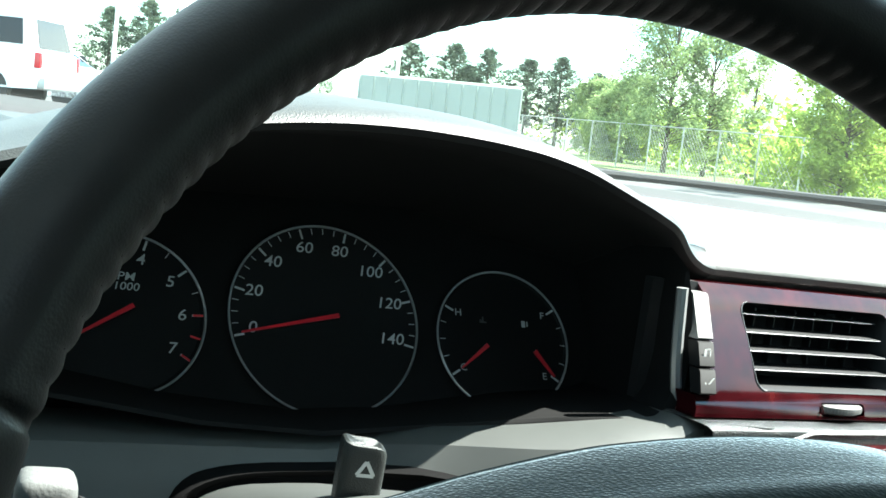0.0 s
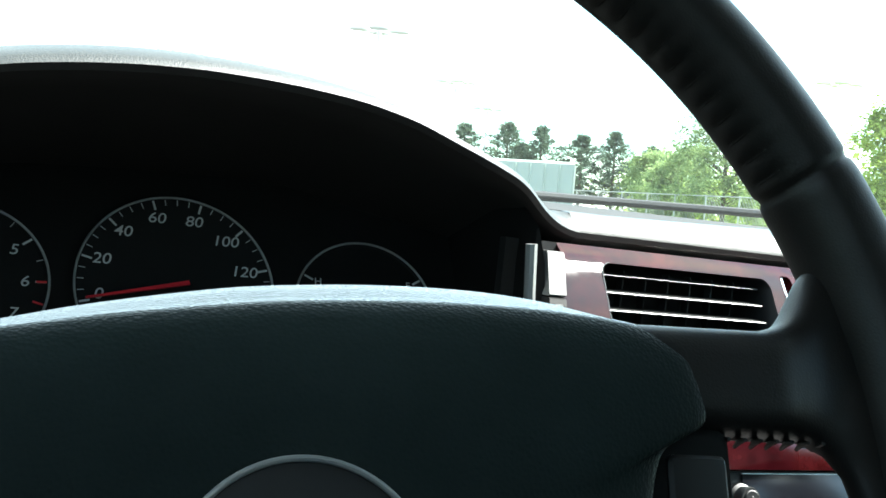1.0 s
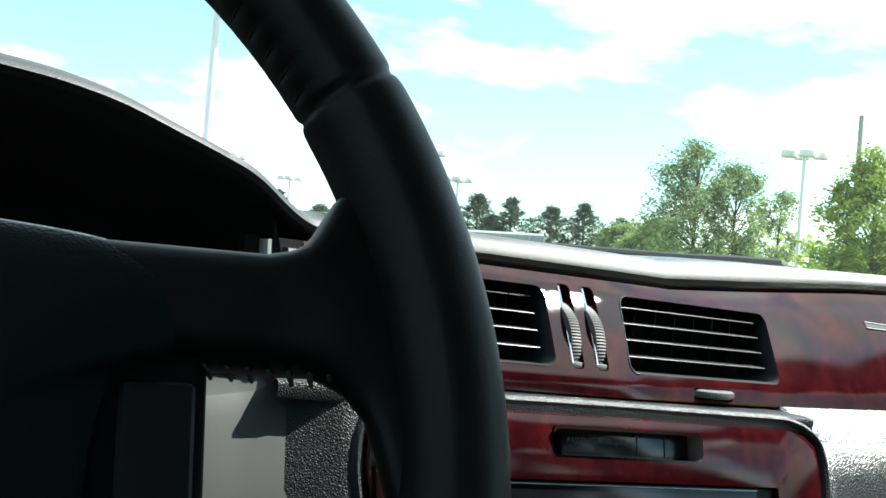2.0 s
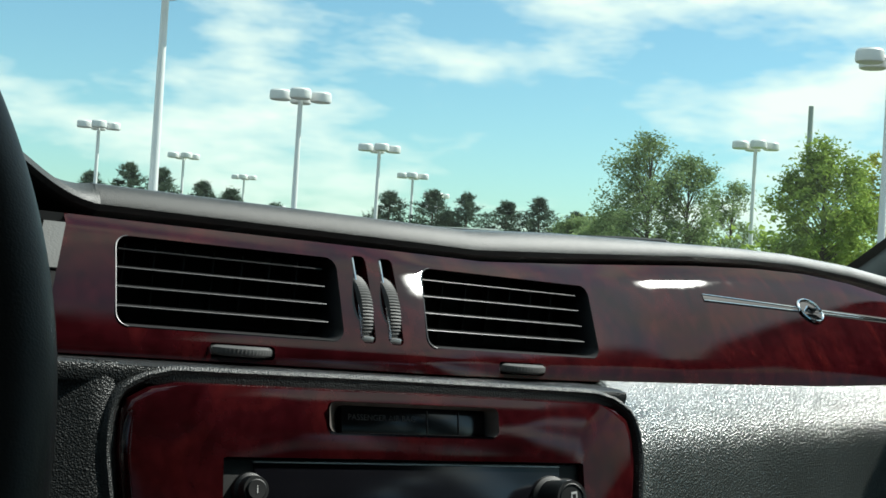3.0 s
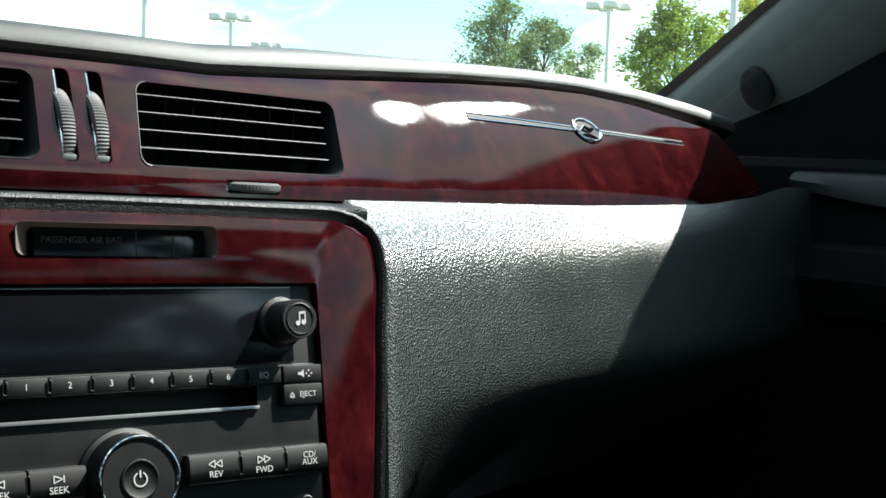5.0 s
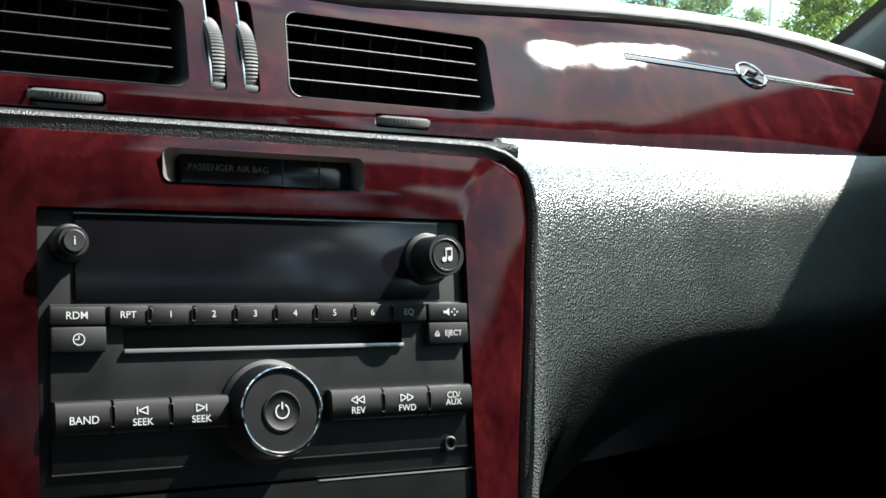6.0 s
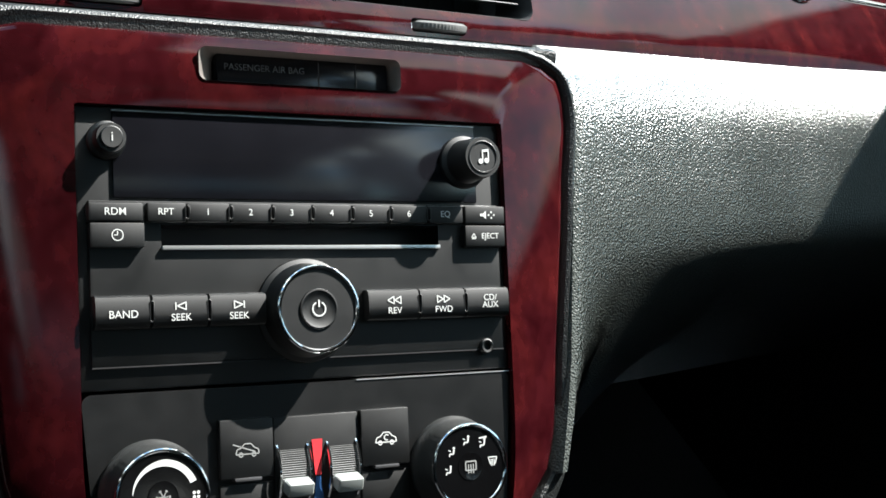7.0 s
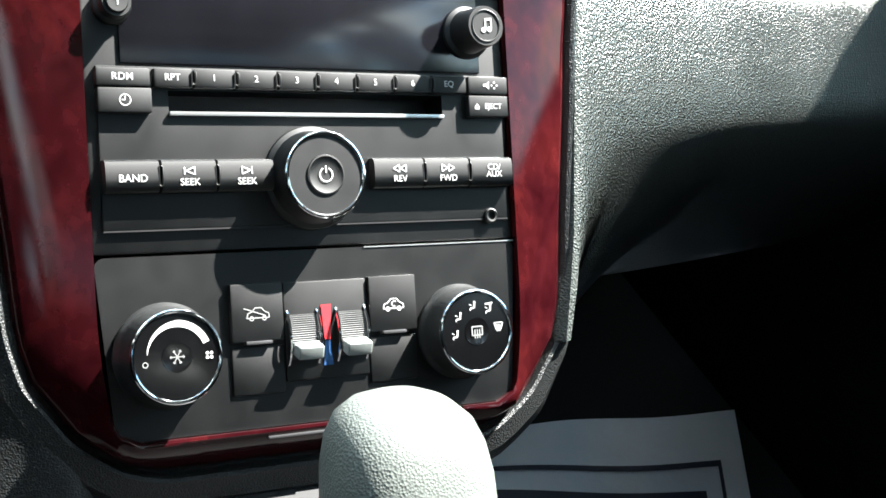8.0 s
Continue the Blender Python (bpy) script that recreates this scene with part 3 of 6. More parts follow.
def make_vent(x0, x1, z0, z1, lean, wheel_x):
    ym = lambda x, z: face_y(x, z)
    v = new("air_vent")
    v.parent = dash
    v["label"] = "black air vent with silver-edged slats"
    # liner: a dark box behind the opening with a bright lip round it
    lp = vent_loop(x0, x1, z0, z1, lean)
    rows = [[(x, ym(x, z) - 0.0004, z) for x, z in lp], [(x + (0.0003 if x < (x0 + x1) / 2 else -0.0003), ym(x, z) + 0.001, z + (0.0003 if z < 0.98 else -0.0003)) for x, z in lp],
            [(x + (0.0015 if x < (x0 + x1) / 2 else -0.0015), ym(x, z) + 0.035, z + (0.001 if z < 0.98 else -0.001)) for x, z in lp]]
    part("liner", loft(rows, close=True), M_BLACK, v)
    bm = bmesh.new()
    bm.faces.new([bm.verts.new((x, ym(x, z) + 0.034, z)) for x, z in lp])
    part("back_plate", bm, M_BLACK, v)
    left = [p for p in lp if p[0] < x0 + 0.010 + lean]
    left.sort(key=lambda p: p[1])
    part("lip", tube([(x, ym(x, z) - 0.0003, z) for x, z in left], 0.00035, 6), M_SLAT, v, "bright edge")
    for k in range(4):
        z = z0 + (z1 - z0) * (0.205 + 0.213 * k)
        xa, xb = x0 + 0.0022 + lean * 0.2 * k, x1 - 0.0045 + lean * 0.2 * k
        rows = []
        for i in range(9):
            x = xa + (xb - xa) * i / 8
            y = ym(x, z) + 0.006
            rows.append([(x, y, z - 0.0005), (x, y, z + 0.0005), (x, y + 0.016, z + 0.0012), (x, y + 0.016, z - 0.0002)])
        s = part("slat", loft(rows, close=True, cap=True), M_BLACK, v)
        edge = tube([(xa + (xb - xa) * i / 8, ym(xa + (xb - xa) * i / 8, z) + 0.0058, z) for i in range(9)], 0.00030, 6)
        part("slat_edge", edge, M_SLAT, s, "thin silver edge")
    for k in range(7):
        x = x0 + (x1 - x0) * (k + 0.8) / 7.6
        zz = (z0 + z1) / 2
        b = box(-0.0005, 0.0005, 0, 0.006, -0.017, 0.017, 0.0003, 1)
        b.transform(Matrix.Translation((x, ym(x, zz) + 0.024, zz)))
        part("vane", b, M_BLACK, v)
    # thumbwheel below the opening
    prof = [(0.0005, -0.0024), (0.0200, -0.0024), (0.0216, -0.0014), (0.0219, 0.0), (0.0216, 0.0014), (0.0200, 0.0024), (0.0005, 0.0024)]
    b = lathe(prof, 144)
    for vert in b.verts:
        r = math.hypot(vert.co.x, vert.co.z)
        if r > 0.0205:
            a = math.atan2(vert.co.z, vert.co.x)
            s = 1 + 0.007 * (1 if int(round(a / (2 * math.pi) * 144)) % 2 else -1)
            vert.co.x *= s
            vert.co.z *= s
    b.transform(pose(wheel_x, ym(wheel_x, 0.9555) + 0.0170, 0.9556, 90, 0, 0))
    part("wheel_disc", b, M_RUBBER, v, "ribbed thumbwheel")
    b = box(wheel_x - 0.0175, wheel_x + 0.0175, 0, 0.006, 0.9512, 0.9598)
    b.transform(Matrix.Translation((0, ym(wheel_x, 0.9555) + 0.0115, 0)))
    part("pocket_edge", tube([(wheel_x - 0.0163, ym(wheel_x, z) - 0.0004, z) for z in (0.9535, 0.9555, 0.9575)], 0.0006, 6), M_CHROME, v, "bright edge")
    part("wheel_pocket", b, M_BLACK, v)
    return v


make_vent(*VENTS["left"], -0.079)
make_vent(*VENTS["right"], 0.086)

# pair of upright thumbwheels between the vents
for a, b_ in SLOTS:
    xm = b_ - 0.0030
    holder = new("vent_dial")
    holder.parent = dash
    holder["label"] = "ribbed black vent dial in a chrome-lined slot"
    b = lathe([(0.001, -0.0034), (0.0248, -0.0034), (0.0258, -0.0030), (0.0262, -0.0012), (0.0262, 0.0012), (0.0258, 0.0030), (0.0248, 0.0034), (0.001, 0.0034)], 192)
    for vert in b.verts:
        r = math.hypot(vert.co.x, vert.co.z)
        if r > 0.0252:
            k = int(round(math.atan2(vert.co.z, vert.co.x) / (2 * math.pi) * 192))
            s = 1.004 if k % 2 else 0.988
            vert.co.x *= s
            vert.co.z *= s
    b.transform(pose(xm, face_y(xm, 0.983) + 0.0188, 0.9838 - 0.0124, 0, 0, 90))
    part("ribbed_wheel", b, M_RUBBER, holder)
    b = box(a - 0.001, b_ + 0.006, 0, 0.004, 0.962, 1.008)
    b.transform(Matrix.Translation((0, face_y(xm, 0.985) + 0.048, 0)))
    part("slot_back", b, M_BLACK, holder)
    part("slot_edge", tube([(a + (z - 0.9635) * 0.092 + 0.0004, face_y(a, z) - 0.0003, z) for z in np.linspace(0.966, 1.0055, 9)], 0.0006, 6), M_CHROME, holder, "chrome edge")
    b = box(a + 0.0002, b_ - 0.0005, 0, 0.006, 0.9637, 0.9668, 0.0008)
    b.transform(Matrix.Translation((0, face_y(xm, 0.965) + 0.001, 0)))
    part("slot_foot", b, M_SILVER, holder)

# badge and pinstripe inlaid in the passenger's part of the band
def on_band(pts, w, lift=0.0006):
    rows = []
    for i, (x, z) in enumerate(pts):
        rows.append([(x, face_y(x, z + w / 2) - lift, z + w / 2), (x, face_y(x, z) - lift - 0.0004, z), (x, face_y(x, z - w / 2) - lift, z - w / 2)])
    return loft(rows)


badge = new("badge")
badge.parent = dash
badge["label"] = "chrome oval badge on a dark pinstripe"
part("stripe", on_band([(0.272 + 0.28 * i / 40, 1.0065 - 0.001 * i / 40) for i in range(41)], 0.0042, 0.0003), M_BLACK, badge, "dark inlay")
for dz in (0.0019, -0.0019):
    part("stripe_edge", on_band([(0.272 + 0.28 * i / 40, 1.0065 - 0.001 * i / 40 + dz * (1 - i / 48)) for i in range(41)], 0.0009, 0.0008), M_CHROME, badge, "chrome line")
ring = [(0.4065 + 0.0155 * math.cos(radians(a)) + 0.004 * math.sin(radians(a)) * -0.6, 1.006 + 0.0075 * math.sin(radians(a))) for a in range(0, 360, 12)]
part("oval", tube([(x, face_y(x, z) - 0.0012, z) for x, z in ring], 0.0012, 8, closed=True), M_CHROME, badge)
part("oval_field", loft([[(0.4065, face_y(0.4065, 1.006) - 0.0012, 1.006)] * 30, [(x, face_y(x, z) - 0.0009, z) for x, z in ring]], close=True), M_BLACK, badge)
part("leaping_bar", tube([(0.395, face_y(0.395, 1.0045) - 0.0018, 1.0045), (0.401, face_y(0.401, 1.0075) - 0.0022, 1.0080), (0.408, face_y(0.408, 1.006) - 0.0022, 1.0062), (0.4165, face_y(0.416, 1.008) - 0.0018, 1.0085)], [0.0006, 0.0016, 0.0018, 0.0007], 8), M_CHROME, badge)
part("hanging_bar", tube([(0.399, face_y(0.399, 1.003) - 0.0015, 1.0030), (0.408, face_y(0.408, 1.002) - 0.0018, 1.0025), (0.419, face_y(0.419, 0.999) - 0.0015, 0.9995)], [0.0006, 0.0012, 0.0006], 8), M_CHROME, badge)

# grained ledge between the wood band and the centre stack
rows = []
for i in range(31):
    x = -0.186 + 0.3250 * i / 30
    back = bow(x) - 0.065
    prof = ((0.078, 0.9490, 1.0), (0.064, 0.9490, 1.0), (0.054, 0.9491, 0.6), (0.0475, 0.9488, 0.2), (0.0438, 0.9476, 0.0), (0.0430, 0.9455, 0.0), (0.0440, 0.9400, 0.0))
    rows.append([(x, y + back * k, z) for y, z, k in prof])
part("moulding", loft(rows), M_STRIP, dash, "grained moulding above the centre stack")

# passenger's panel
EDGE = [(0.60, 0.09), (0.70, 0.092), (0.735, 0.107), (0.752, 0.1175), (0.80, 0.1262), (0.865, 0.1325), (0.915, 0.1380), (0.932, 0.1375), (0.95, 0.1365)]
rows = []
for i in range(49):
    u = i / 48
    col = []
    for z, dy in ((0.9512, 0), (0.9495, 0), (0.946, 0), (0.942, 0), (0.937, 0), (0.931, 0), (0.924, 0), (0.915, 0), (0.90, 0), (0.885, 0), (0.865, 0.0), (0.852, 0.001), (0.845, 0.003), (0.838, 0.006), (0.83, 0.010), (0.815, 0.0185), (0.80, 0.028), (0.775, 0.046), (0.75, 0.066), (0.73, 0.084), (0.715, 0.105), (0.705, 0.14)):
        xl = lerp(EDGE, z) + 0.0072
        x = xl + (0.74 - xl) * u ** 1.6
        y = stack_y(z) + 0.006 + 0.25 * (x - 0.14) + 0.20 * max(0, x - 0.35) ** 2
        edge = max(0.0, 1 - (x - xl) / 0.006)
        y += 0.010 * edge ** 2
        # the top rolls back under the wood band, the foot falls away towards the knees
        foot = bow(min(x, 0.69)) - 0.006
        flat_top = stack_y(0.9512) + 0.006 + 0.25 * (x - 0.14) + 0.20 * max(0, x - 0.35) ** 2
        y += (foot - flat_top) * max(0.0, (z - 0.905) / 0.0462) ** 3.4
        y += dy * min(1.0, max(0.0, (x - xl - np.interp(z, [0.76, 0.86], [0.006, 0.016])) / np.interp(z, [0.76, 0.86], [0.045, 0.032]), (0.745 - z) / 0.02)) * (1 + 1.1 * min(1.0, max(0.0, (x - 0.19) / 0.11)))
        zz = z + (lerp(FOOT, x) - 0.9505) * max(0, (z - 0.90) / 0.05)
        col.append((x, y, zz))
    rows.append(col)
part("glove_panel", loft(rows), M_PANEL, dash, "grained passenger panel, half in shade")

# left border of the centre stack
rows = []
for i in range(13):
    u = i / 12
    col = []
    for z in (0.949, 0.944, 0.935, 0.90, 0.865, 0.83, 0.80, 0.775, 0.752, 0.735, 0.715, 0.66):
        xl = -lerp(EDGE, z) - (0.0 if z > 0.8 else 0.0)
        x = xl - 0.045 * u
        y = stack_y(z) + 0.010 + 0.30 * max(0, u - 0.3) * 0.045 + 0.008 * max(0.0, 1 - u * 4.5) ** 2
        col.append((x, y, z))
    rows.append(col)
part("stack_border", loft(rows), M_STRIP, dash, "grained border of the centre stack")

# ---- centre stack: lacquered bezel round radio and climate unit ----
def stack_edge(z, grow=0.0):
    return lerp([(-0.09, 0.070), (-0.083, 0.0855), (-0.0708, 0.1030), (-0.0485, 0.1175), (-0.03, 0.1215), (0.007, 0.1245), (0.0335, 0.1275), (0.066, 0.1312), (0.094, 0.1335), (0.117, 0.1365), (0.132, 0.1355), (0.140, 0.1322), (0.1450, 0.1235), (0.1478, 0.112)], z) + grow


def hole_side(z):
    """The opening's side: upright, rounded into its foot, drawn in a little below."""
    zz = min(0.1136, max(-0.0745, z))
    x = 0.0980
    if zz < -0.0645:
        x -= 0.010 - math.sqrt(max(0.0, 0.010 ** 2 - (-0.0645 - zz) ** 2))
    return x * (1 - 0.06 * max(0.0, (-0.02 - zz) / 0.055) ** 2), zz


zs = [-0.0845 + 0.2295 * (k / 44) for k in range(45)]
half = [((stack_edge(z, 0.006 - 0.0035 * math.exp(-((z + 0.070) / 0.026) ** 2)), z), hole_side(-0.0745 + (z + 0.0845) / 0.2295 * 0.1881)) for z in zs]
half += [((0.117 - 0.117 * k / 14, 0.1478 + 0.0004 * k / 14), (0.0965 - 0.0965 * k / 14, 0.1140)) for k in range(15)]
floor_row = [((0.078 * (1 - k / 10), -0.0885), (half[0][1][0] * (1 - k / 10), -0.0745)) for k in range(1, 11)]
mirrored = [((-a, b), (-c, d)) for (a, b), (c, d) in half[:-1]]
pairs = half + mirrored[::-1] + [((-a, b), (-c, d)) for (a, b), (c, d) in floor_row] + floor_row[:-1][::-1]
outer = [p for p, q in pairs]
prof = [(0.0, 0.010, 0.010), (0.0, 0.0005, -0.0005)]
prof += [(u, -0.0022 + 0.0098 * u - 0.0011 * math.sin(math.pi * u), -0.0030 + 0.0105 * (u - 0.30) ** 2) for u in (0.012, 0.04, 0.10, 0.20, 0.30, 0.40, 0.50, 0.60, 0.70, 0.80, 0.88, 0.93)]
prof += [(0.965, 0.0082, 0.0040), (0.985, 0.0096, 0.0064), (0.996, 0.0118, 0.0100), (1.0, 0.0145, 0.0140), (0.97, 0.018, 0.018)]
rows = []
for u, y_side, y_top in prof:
    ring = []
    for (c, d), (a, b) in pairs:
        z = b + (d - b) * u
        way = Vector((c - a, d - b)).normalized()
        f = min(1.0, max(0.0, (abs(way.x) - 0.35) / 0.5))
        # the foot of the frame turns under
        ring.append((a + (c - a) * u, y_top + (y_side - y_top) * f + 0.9 * max(0.0, -0.0765 - z), z))
    rows.append(ring)
rows.append([(a, 0.018, b) for p, (a, b) in pairs])
bm = loft(rows + [rows[0]], close=True)
bmesh.ops.remove_doubles(bm, verts=bm.verts[:], dist=1e-6)
bm = cut(bm, [prism(rrect(-0.0475, 0.0460, 0.1262, 0.1405, 0.0035), -0.05, 0.05)])
# grained rolled rim that runs round the bezel behind a narrow gap
loop = spread(outer, 240)
rows = []
for i, (x, z) in enumerate(loop):
    (ax, az), (bx, bz) = loop[i - 3], loop[(i + 3) % 240]
    d = Vector((bz - az, ax - bx)).normalized()
    low = min(1.0, max(0.0, (0.0 - z) / 0.07))
    rows.append([(x + d.x * g, y, z + d.y * g) for g, y in ((-0.002, 0.017), (0.0012, 0.0150), (0.0020, 0.0110), (0.0032, 0.0086), (0.0048, 0.0078), (0.0064, 0.0086), (0.0076 + 0.006 * low, 0.0106), (0.0082 + 0.012 * low, 0.0150 + 0.004 * low), (0.0085 + 0.015 * low, 0.026 + 0.006 * low))])
part("stack_rim", loft(rows + [rows[0]]), M_STRIP, dash, "grained rolled rim round the bezel", at=pose(0, 0, 0.80, -13.25, 0, 0))
bezel = thing("centre_stack_bezel", "lacquered burgundy wood bezel round radio and heater controls", "dash trim", PANEL)
part("wood_frame", bm, M_WOOD, bezel, "glossy burgundy burl frame")
pocket = loft([[(x, -0.0035, z) for x, z in rrect(-0.0475, 0.0460, 0.1262, 0.1405, 0.0035)], [(x, 0.012, z) for x, z in rrect(-0.0368, 0.0450, 0.1268, 0.1398, 0.003)]], close=True)
part("pocket", pocket, M_POCKET, bezel, "pale pocket side")
tell = new("airbag_lamp")
tell.parent = bezel
tell["label"] = "dark passenger air bag indicator"
part("lens", box(-0.0365, 0.0440, 0.006, 0.013, 0.1265, 0.1402, 0.0008), M_SCREEN, tell)
writing("PASSENGER AIR BAG", 0.0040, M_FADED, tell, -0.0150, 0.1345, 0.0056)
part("divider", box(0.0100, 0.0103, 0.0055, 0.007, 0.128, 0.139), M_FADED, tell)
part("divider", box(0.0280, 0.0283, 0.0055, 0.007, 0.128, 0.139), M_FADED, tell)

# ---- radio ----
radio = thing("car_radio", "black car radio with white-lettered buttons and a big round knob", "car radio", PANEL)
SLOT = [(-0.0645, 0.0576), (0.0632, 0.0576), (0.0632, 0.0664), (-0.0645, 0.0664)]
part("fascia", cut(box(-0.0978, 0.0978, 0.0012, 0.02, 0.0006, 0.1138, 0.0010), [prism(SLOT, -0.01, 0.016)]), M_SATIN, radio)
part("inner_plate", cut(box(-0.0935, 0.0950, -0.0004, 0.004, 0.0100, 0.0760, 0.0006), [prism(SLOT, -0.01, 0.016)]), M_SATIN, radio)
part("base_seam", box(-0.0935, 0.0950, -0.0006, 0.001, 0.0094, 0.0100), M_BLACK, radio)
part("display", box(-0.0832, 0.0845, 0.0000, 0.006, 0.0772, 0.1122, 0.0005), M_SCREEN, radio, "blank dark display window")
part("display_edge", box(-0.0832, 0.0845, -0.0003, 0.002, 0.1122, 0.1127), M_SILVER, radio)


def knob(name, parent, x, z, r, h, base_r, ring=True, ribs=0, label="", face_mat=None):
    k = new(name)
    k.parent = parent
    k.matrix_basis = pose(x, 0, z)
    if label:
        k["label"] = label
    skirt = [(base_r, -0.002), (base_r, 0.0008), (base_r * 0.985, 0.0016), (r * 1.10, 0.0028), (r * 1.055, h * 0.35), (r * 1.03, h * 0.75), (r * 1.0, h * 0.93), (r * 0.97, h), (r * 0.90, h), (r * 0.2, h * 0.995), (0.0004, h * 0.995)]
    b = lathe(skirt, 96 if ribs else 64)
    if ribs:
        for v in b.verts:
            rr = math.hypot(v.co.x, v.co.z)
            if h * 0.3 < -v.co.y < h * 0.8 and rr > r * 0.95:
                q = int(round(math.atan2(v.co.z, v.co.x) / (2 * math.pi) * 96))
                s = 1.012 if q % 2 else 0.985
                v.co.x *= s
                v.co.z *= s
    part("body", b, face_mat or M_BUTTON, k, sharp=30)
    if ring:
        cr = []
        for a in range(72):
            t = 2 * math.pi * a / 72
            cr.append((r * 0.965 * math.cos(t), -h - 0.0001, r * 0.965 * math.sin(t)))
        part("chrome_ring", tube(cr, r * 0.038 + 0.0002, 10, closed=True), M_CHROME, k, "chrome ring")
    return k


pk = knob("power_knob", radio, -0.003, 0.0300, 0.0182, 0.0150, 0.0222, label="round black volume knob with a chrome ring")
part("finger_dish", lathe([(0.0086, 0.0149), (0.0084, 0.0156), (0.0078, 0.0157), (0.0070, 0.0153), (0.0045, 0.0150), (0.0004, 0.01495)], 40), M_SATIN, pk)
bm = flat(arc(0, 0, 0.0026, 0.0032, 115, 425, 24) + [line(0, 0.0008, 0, 0.0038, 0.0007)], -0.0154)
part("power_sign", bm, M_PRINT, pk)
ik = knob("info_knob", radio, -0.0857, 0.1000, 0.0060, 0.0085, 0.0078, ring=False, label="small round button marked i")
writing("i", 0.0052, M_PRINT, ik, 0, 0, -0.0098)
part("cap", lathe([(0.0046, 0.0080), (0.0045, 0.0092), (0.0041, 0.0096), (0.0003, 0.0095)], 32), M_SATIN, ik, "small glossy cap")
mk = knob("tune_knob", radio, 0.0782, 0.0957, 0.0092, 0.0180, 0.0122, ring=False, label="tall round black tuning knob")
part("cap_ring", tube([(0.0070 * math.cos(a * math.pi / 24), -0.0180, 0.0070 * math.sin(a * math.pi / 24)) for a in range(48)], 0.0005, 6, closed=True), M_SATIN, mk)
note = arc(-0.0014, -0.0020, 0.0, 0.0012, 0, 360, 12) + arc(0.0016, -0.0016, 0.0, 0.0012, 0, 360, 12)
note += [line(-0.0004, -0.0020, -0.0004, 0.0028, 0.0006), line(0.0026, -0.0016, 0.0026, 0.0033, 0.0006), line(-0.0007, 0.0026, 0.0029, 0.0031, 0.0011)]
part("note_sign", flat(note, -0.0183), M_PRINT, mk)


def key(name, parent, x0, x1, z0, z1, h=0.0045, label="", bevel=0.0009, dip=True):
    """A button with rounded edges and a faintly hollow face."""
    b = box(x0, x1, -h, 0.002, z0, z1, bevel, 2)
    k = part(name, b, M_BUTTON, parent, label)
    return k


row = [-0.0713, -0.0545, -0.0360, -0.0176, 0.0006, 0.0193, 0.0380, 0.0567, 0.0750]
names = ["RPT", "1", "2", "3", "4", "5", "6", "EQ"]
k = key("button", radio, -0.0943, -0.0725, 0.0674, 0.0748, 0.004)
writing("RDM", 0.0042, M_PRINT, k, -0.0838, 0.0711, -0.0042)
k = key("button", radio, -0.0940, -0.0722, 0.0568, 0.0668, 0.0042)
part("clock_sign", flat(arc(-0.0832, 0.0618, 0.0020, 0.0024, 0, 360, 20) + [line(-0.0832, 0.0618, -0.0832, 0.0634, 0.0004), line(-0.0832, 0.0618, -0.0846, 0.0618, 0.0004)], -0.0044), M_PRINT, k)
for i, t in enumerate(names):
    k = key("button", radio, row[i] + 0.0004, row[i + 1] - 0.0004, 0.0672, 0.0750, 0.004)
    writing(t, 0.0039, M_PRINT if t != "EQ" else M_DIM, k, (row[i] + row[i + 1]) / 2 - 0.0005, 0.0712, -0.0042)
    if 0 < i:
        loop = [(row[i] + dx, -0.0044, 0.0711 + dz) for dx, dz in ((-0.0009, -0.0022), (-0.0009, 0.0022), (0, 0.0028), (0.0009, 0.0022), (0.0009, -0.0022), (0, -0.0028))]
        part("link", tube(loop, 0.00032, 6, closed=True), M_SATIN, radio)
k = key("button", radio, 0.0758, 0.0967, 0.0670, 0.0752, 0.004)
spk = [[(0.0835, 0.0705), (0.0850, 0.0705), (0.0866, 0.0692), (0.0866, 0.0730), (0.0850, 0.0717), (0.0835, 0.0717)]]
for dx, dz in ((0.0880, 0.0711), (0.0894, 0.0724), (0.0894, 0.0698), (0.0908, 0.0711)):
    spk += [[(dx - 0.0004, dz - 0.0004), (dx + 0.0004, dz - 0.0004), (dx + 0.0004, dz + 0.0004), (dx - 0.0004, dz + 0.0004)]]
part("speaker_sign", flat(spk, -0.0042), M_PRINT, k)
k = key("button", radio, 0.0755, 0.0965, 0.0566, 0.0664, 0.0040)
writing("EJECT", 0.0036, M_PRINT, k, 0.0883, 0.0614, -0.0042)
part("eject_sign", flat([line(0.0785, 0.0602, 0.0809, 0.0602, 0.0004), line(0.0785, 0.0607, 0.0797, 0.0625, 0.0004), line(0.0797, 0.0625, 0.0809, 0.0607, 0.0004), line(0.0785, 0.0608, 0.0809, 0.0608, 0.0004)], -0.0042), M_PRINT, k)
slot = new("disc_slot")
slot.parent = radio
slot["label"] = "wide disc slot with a bright lower lip"
part("mouth", box(-0.0660, 0.0672, 0.0150, 0.0175, 0.0560, 0.0680, 0.0004), M_BLACK, slot)
part("lower_lip", box(-0.0645, 0.0632, -0.0022, 0.002, 0.0560, 0.0577, 0.0003), M_SILVER, slot, "light grey lip")
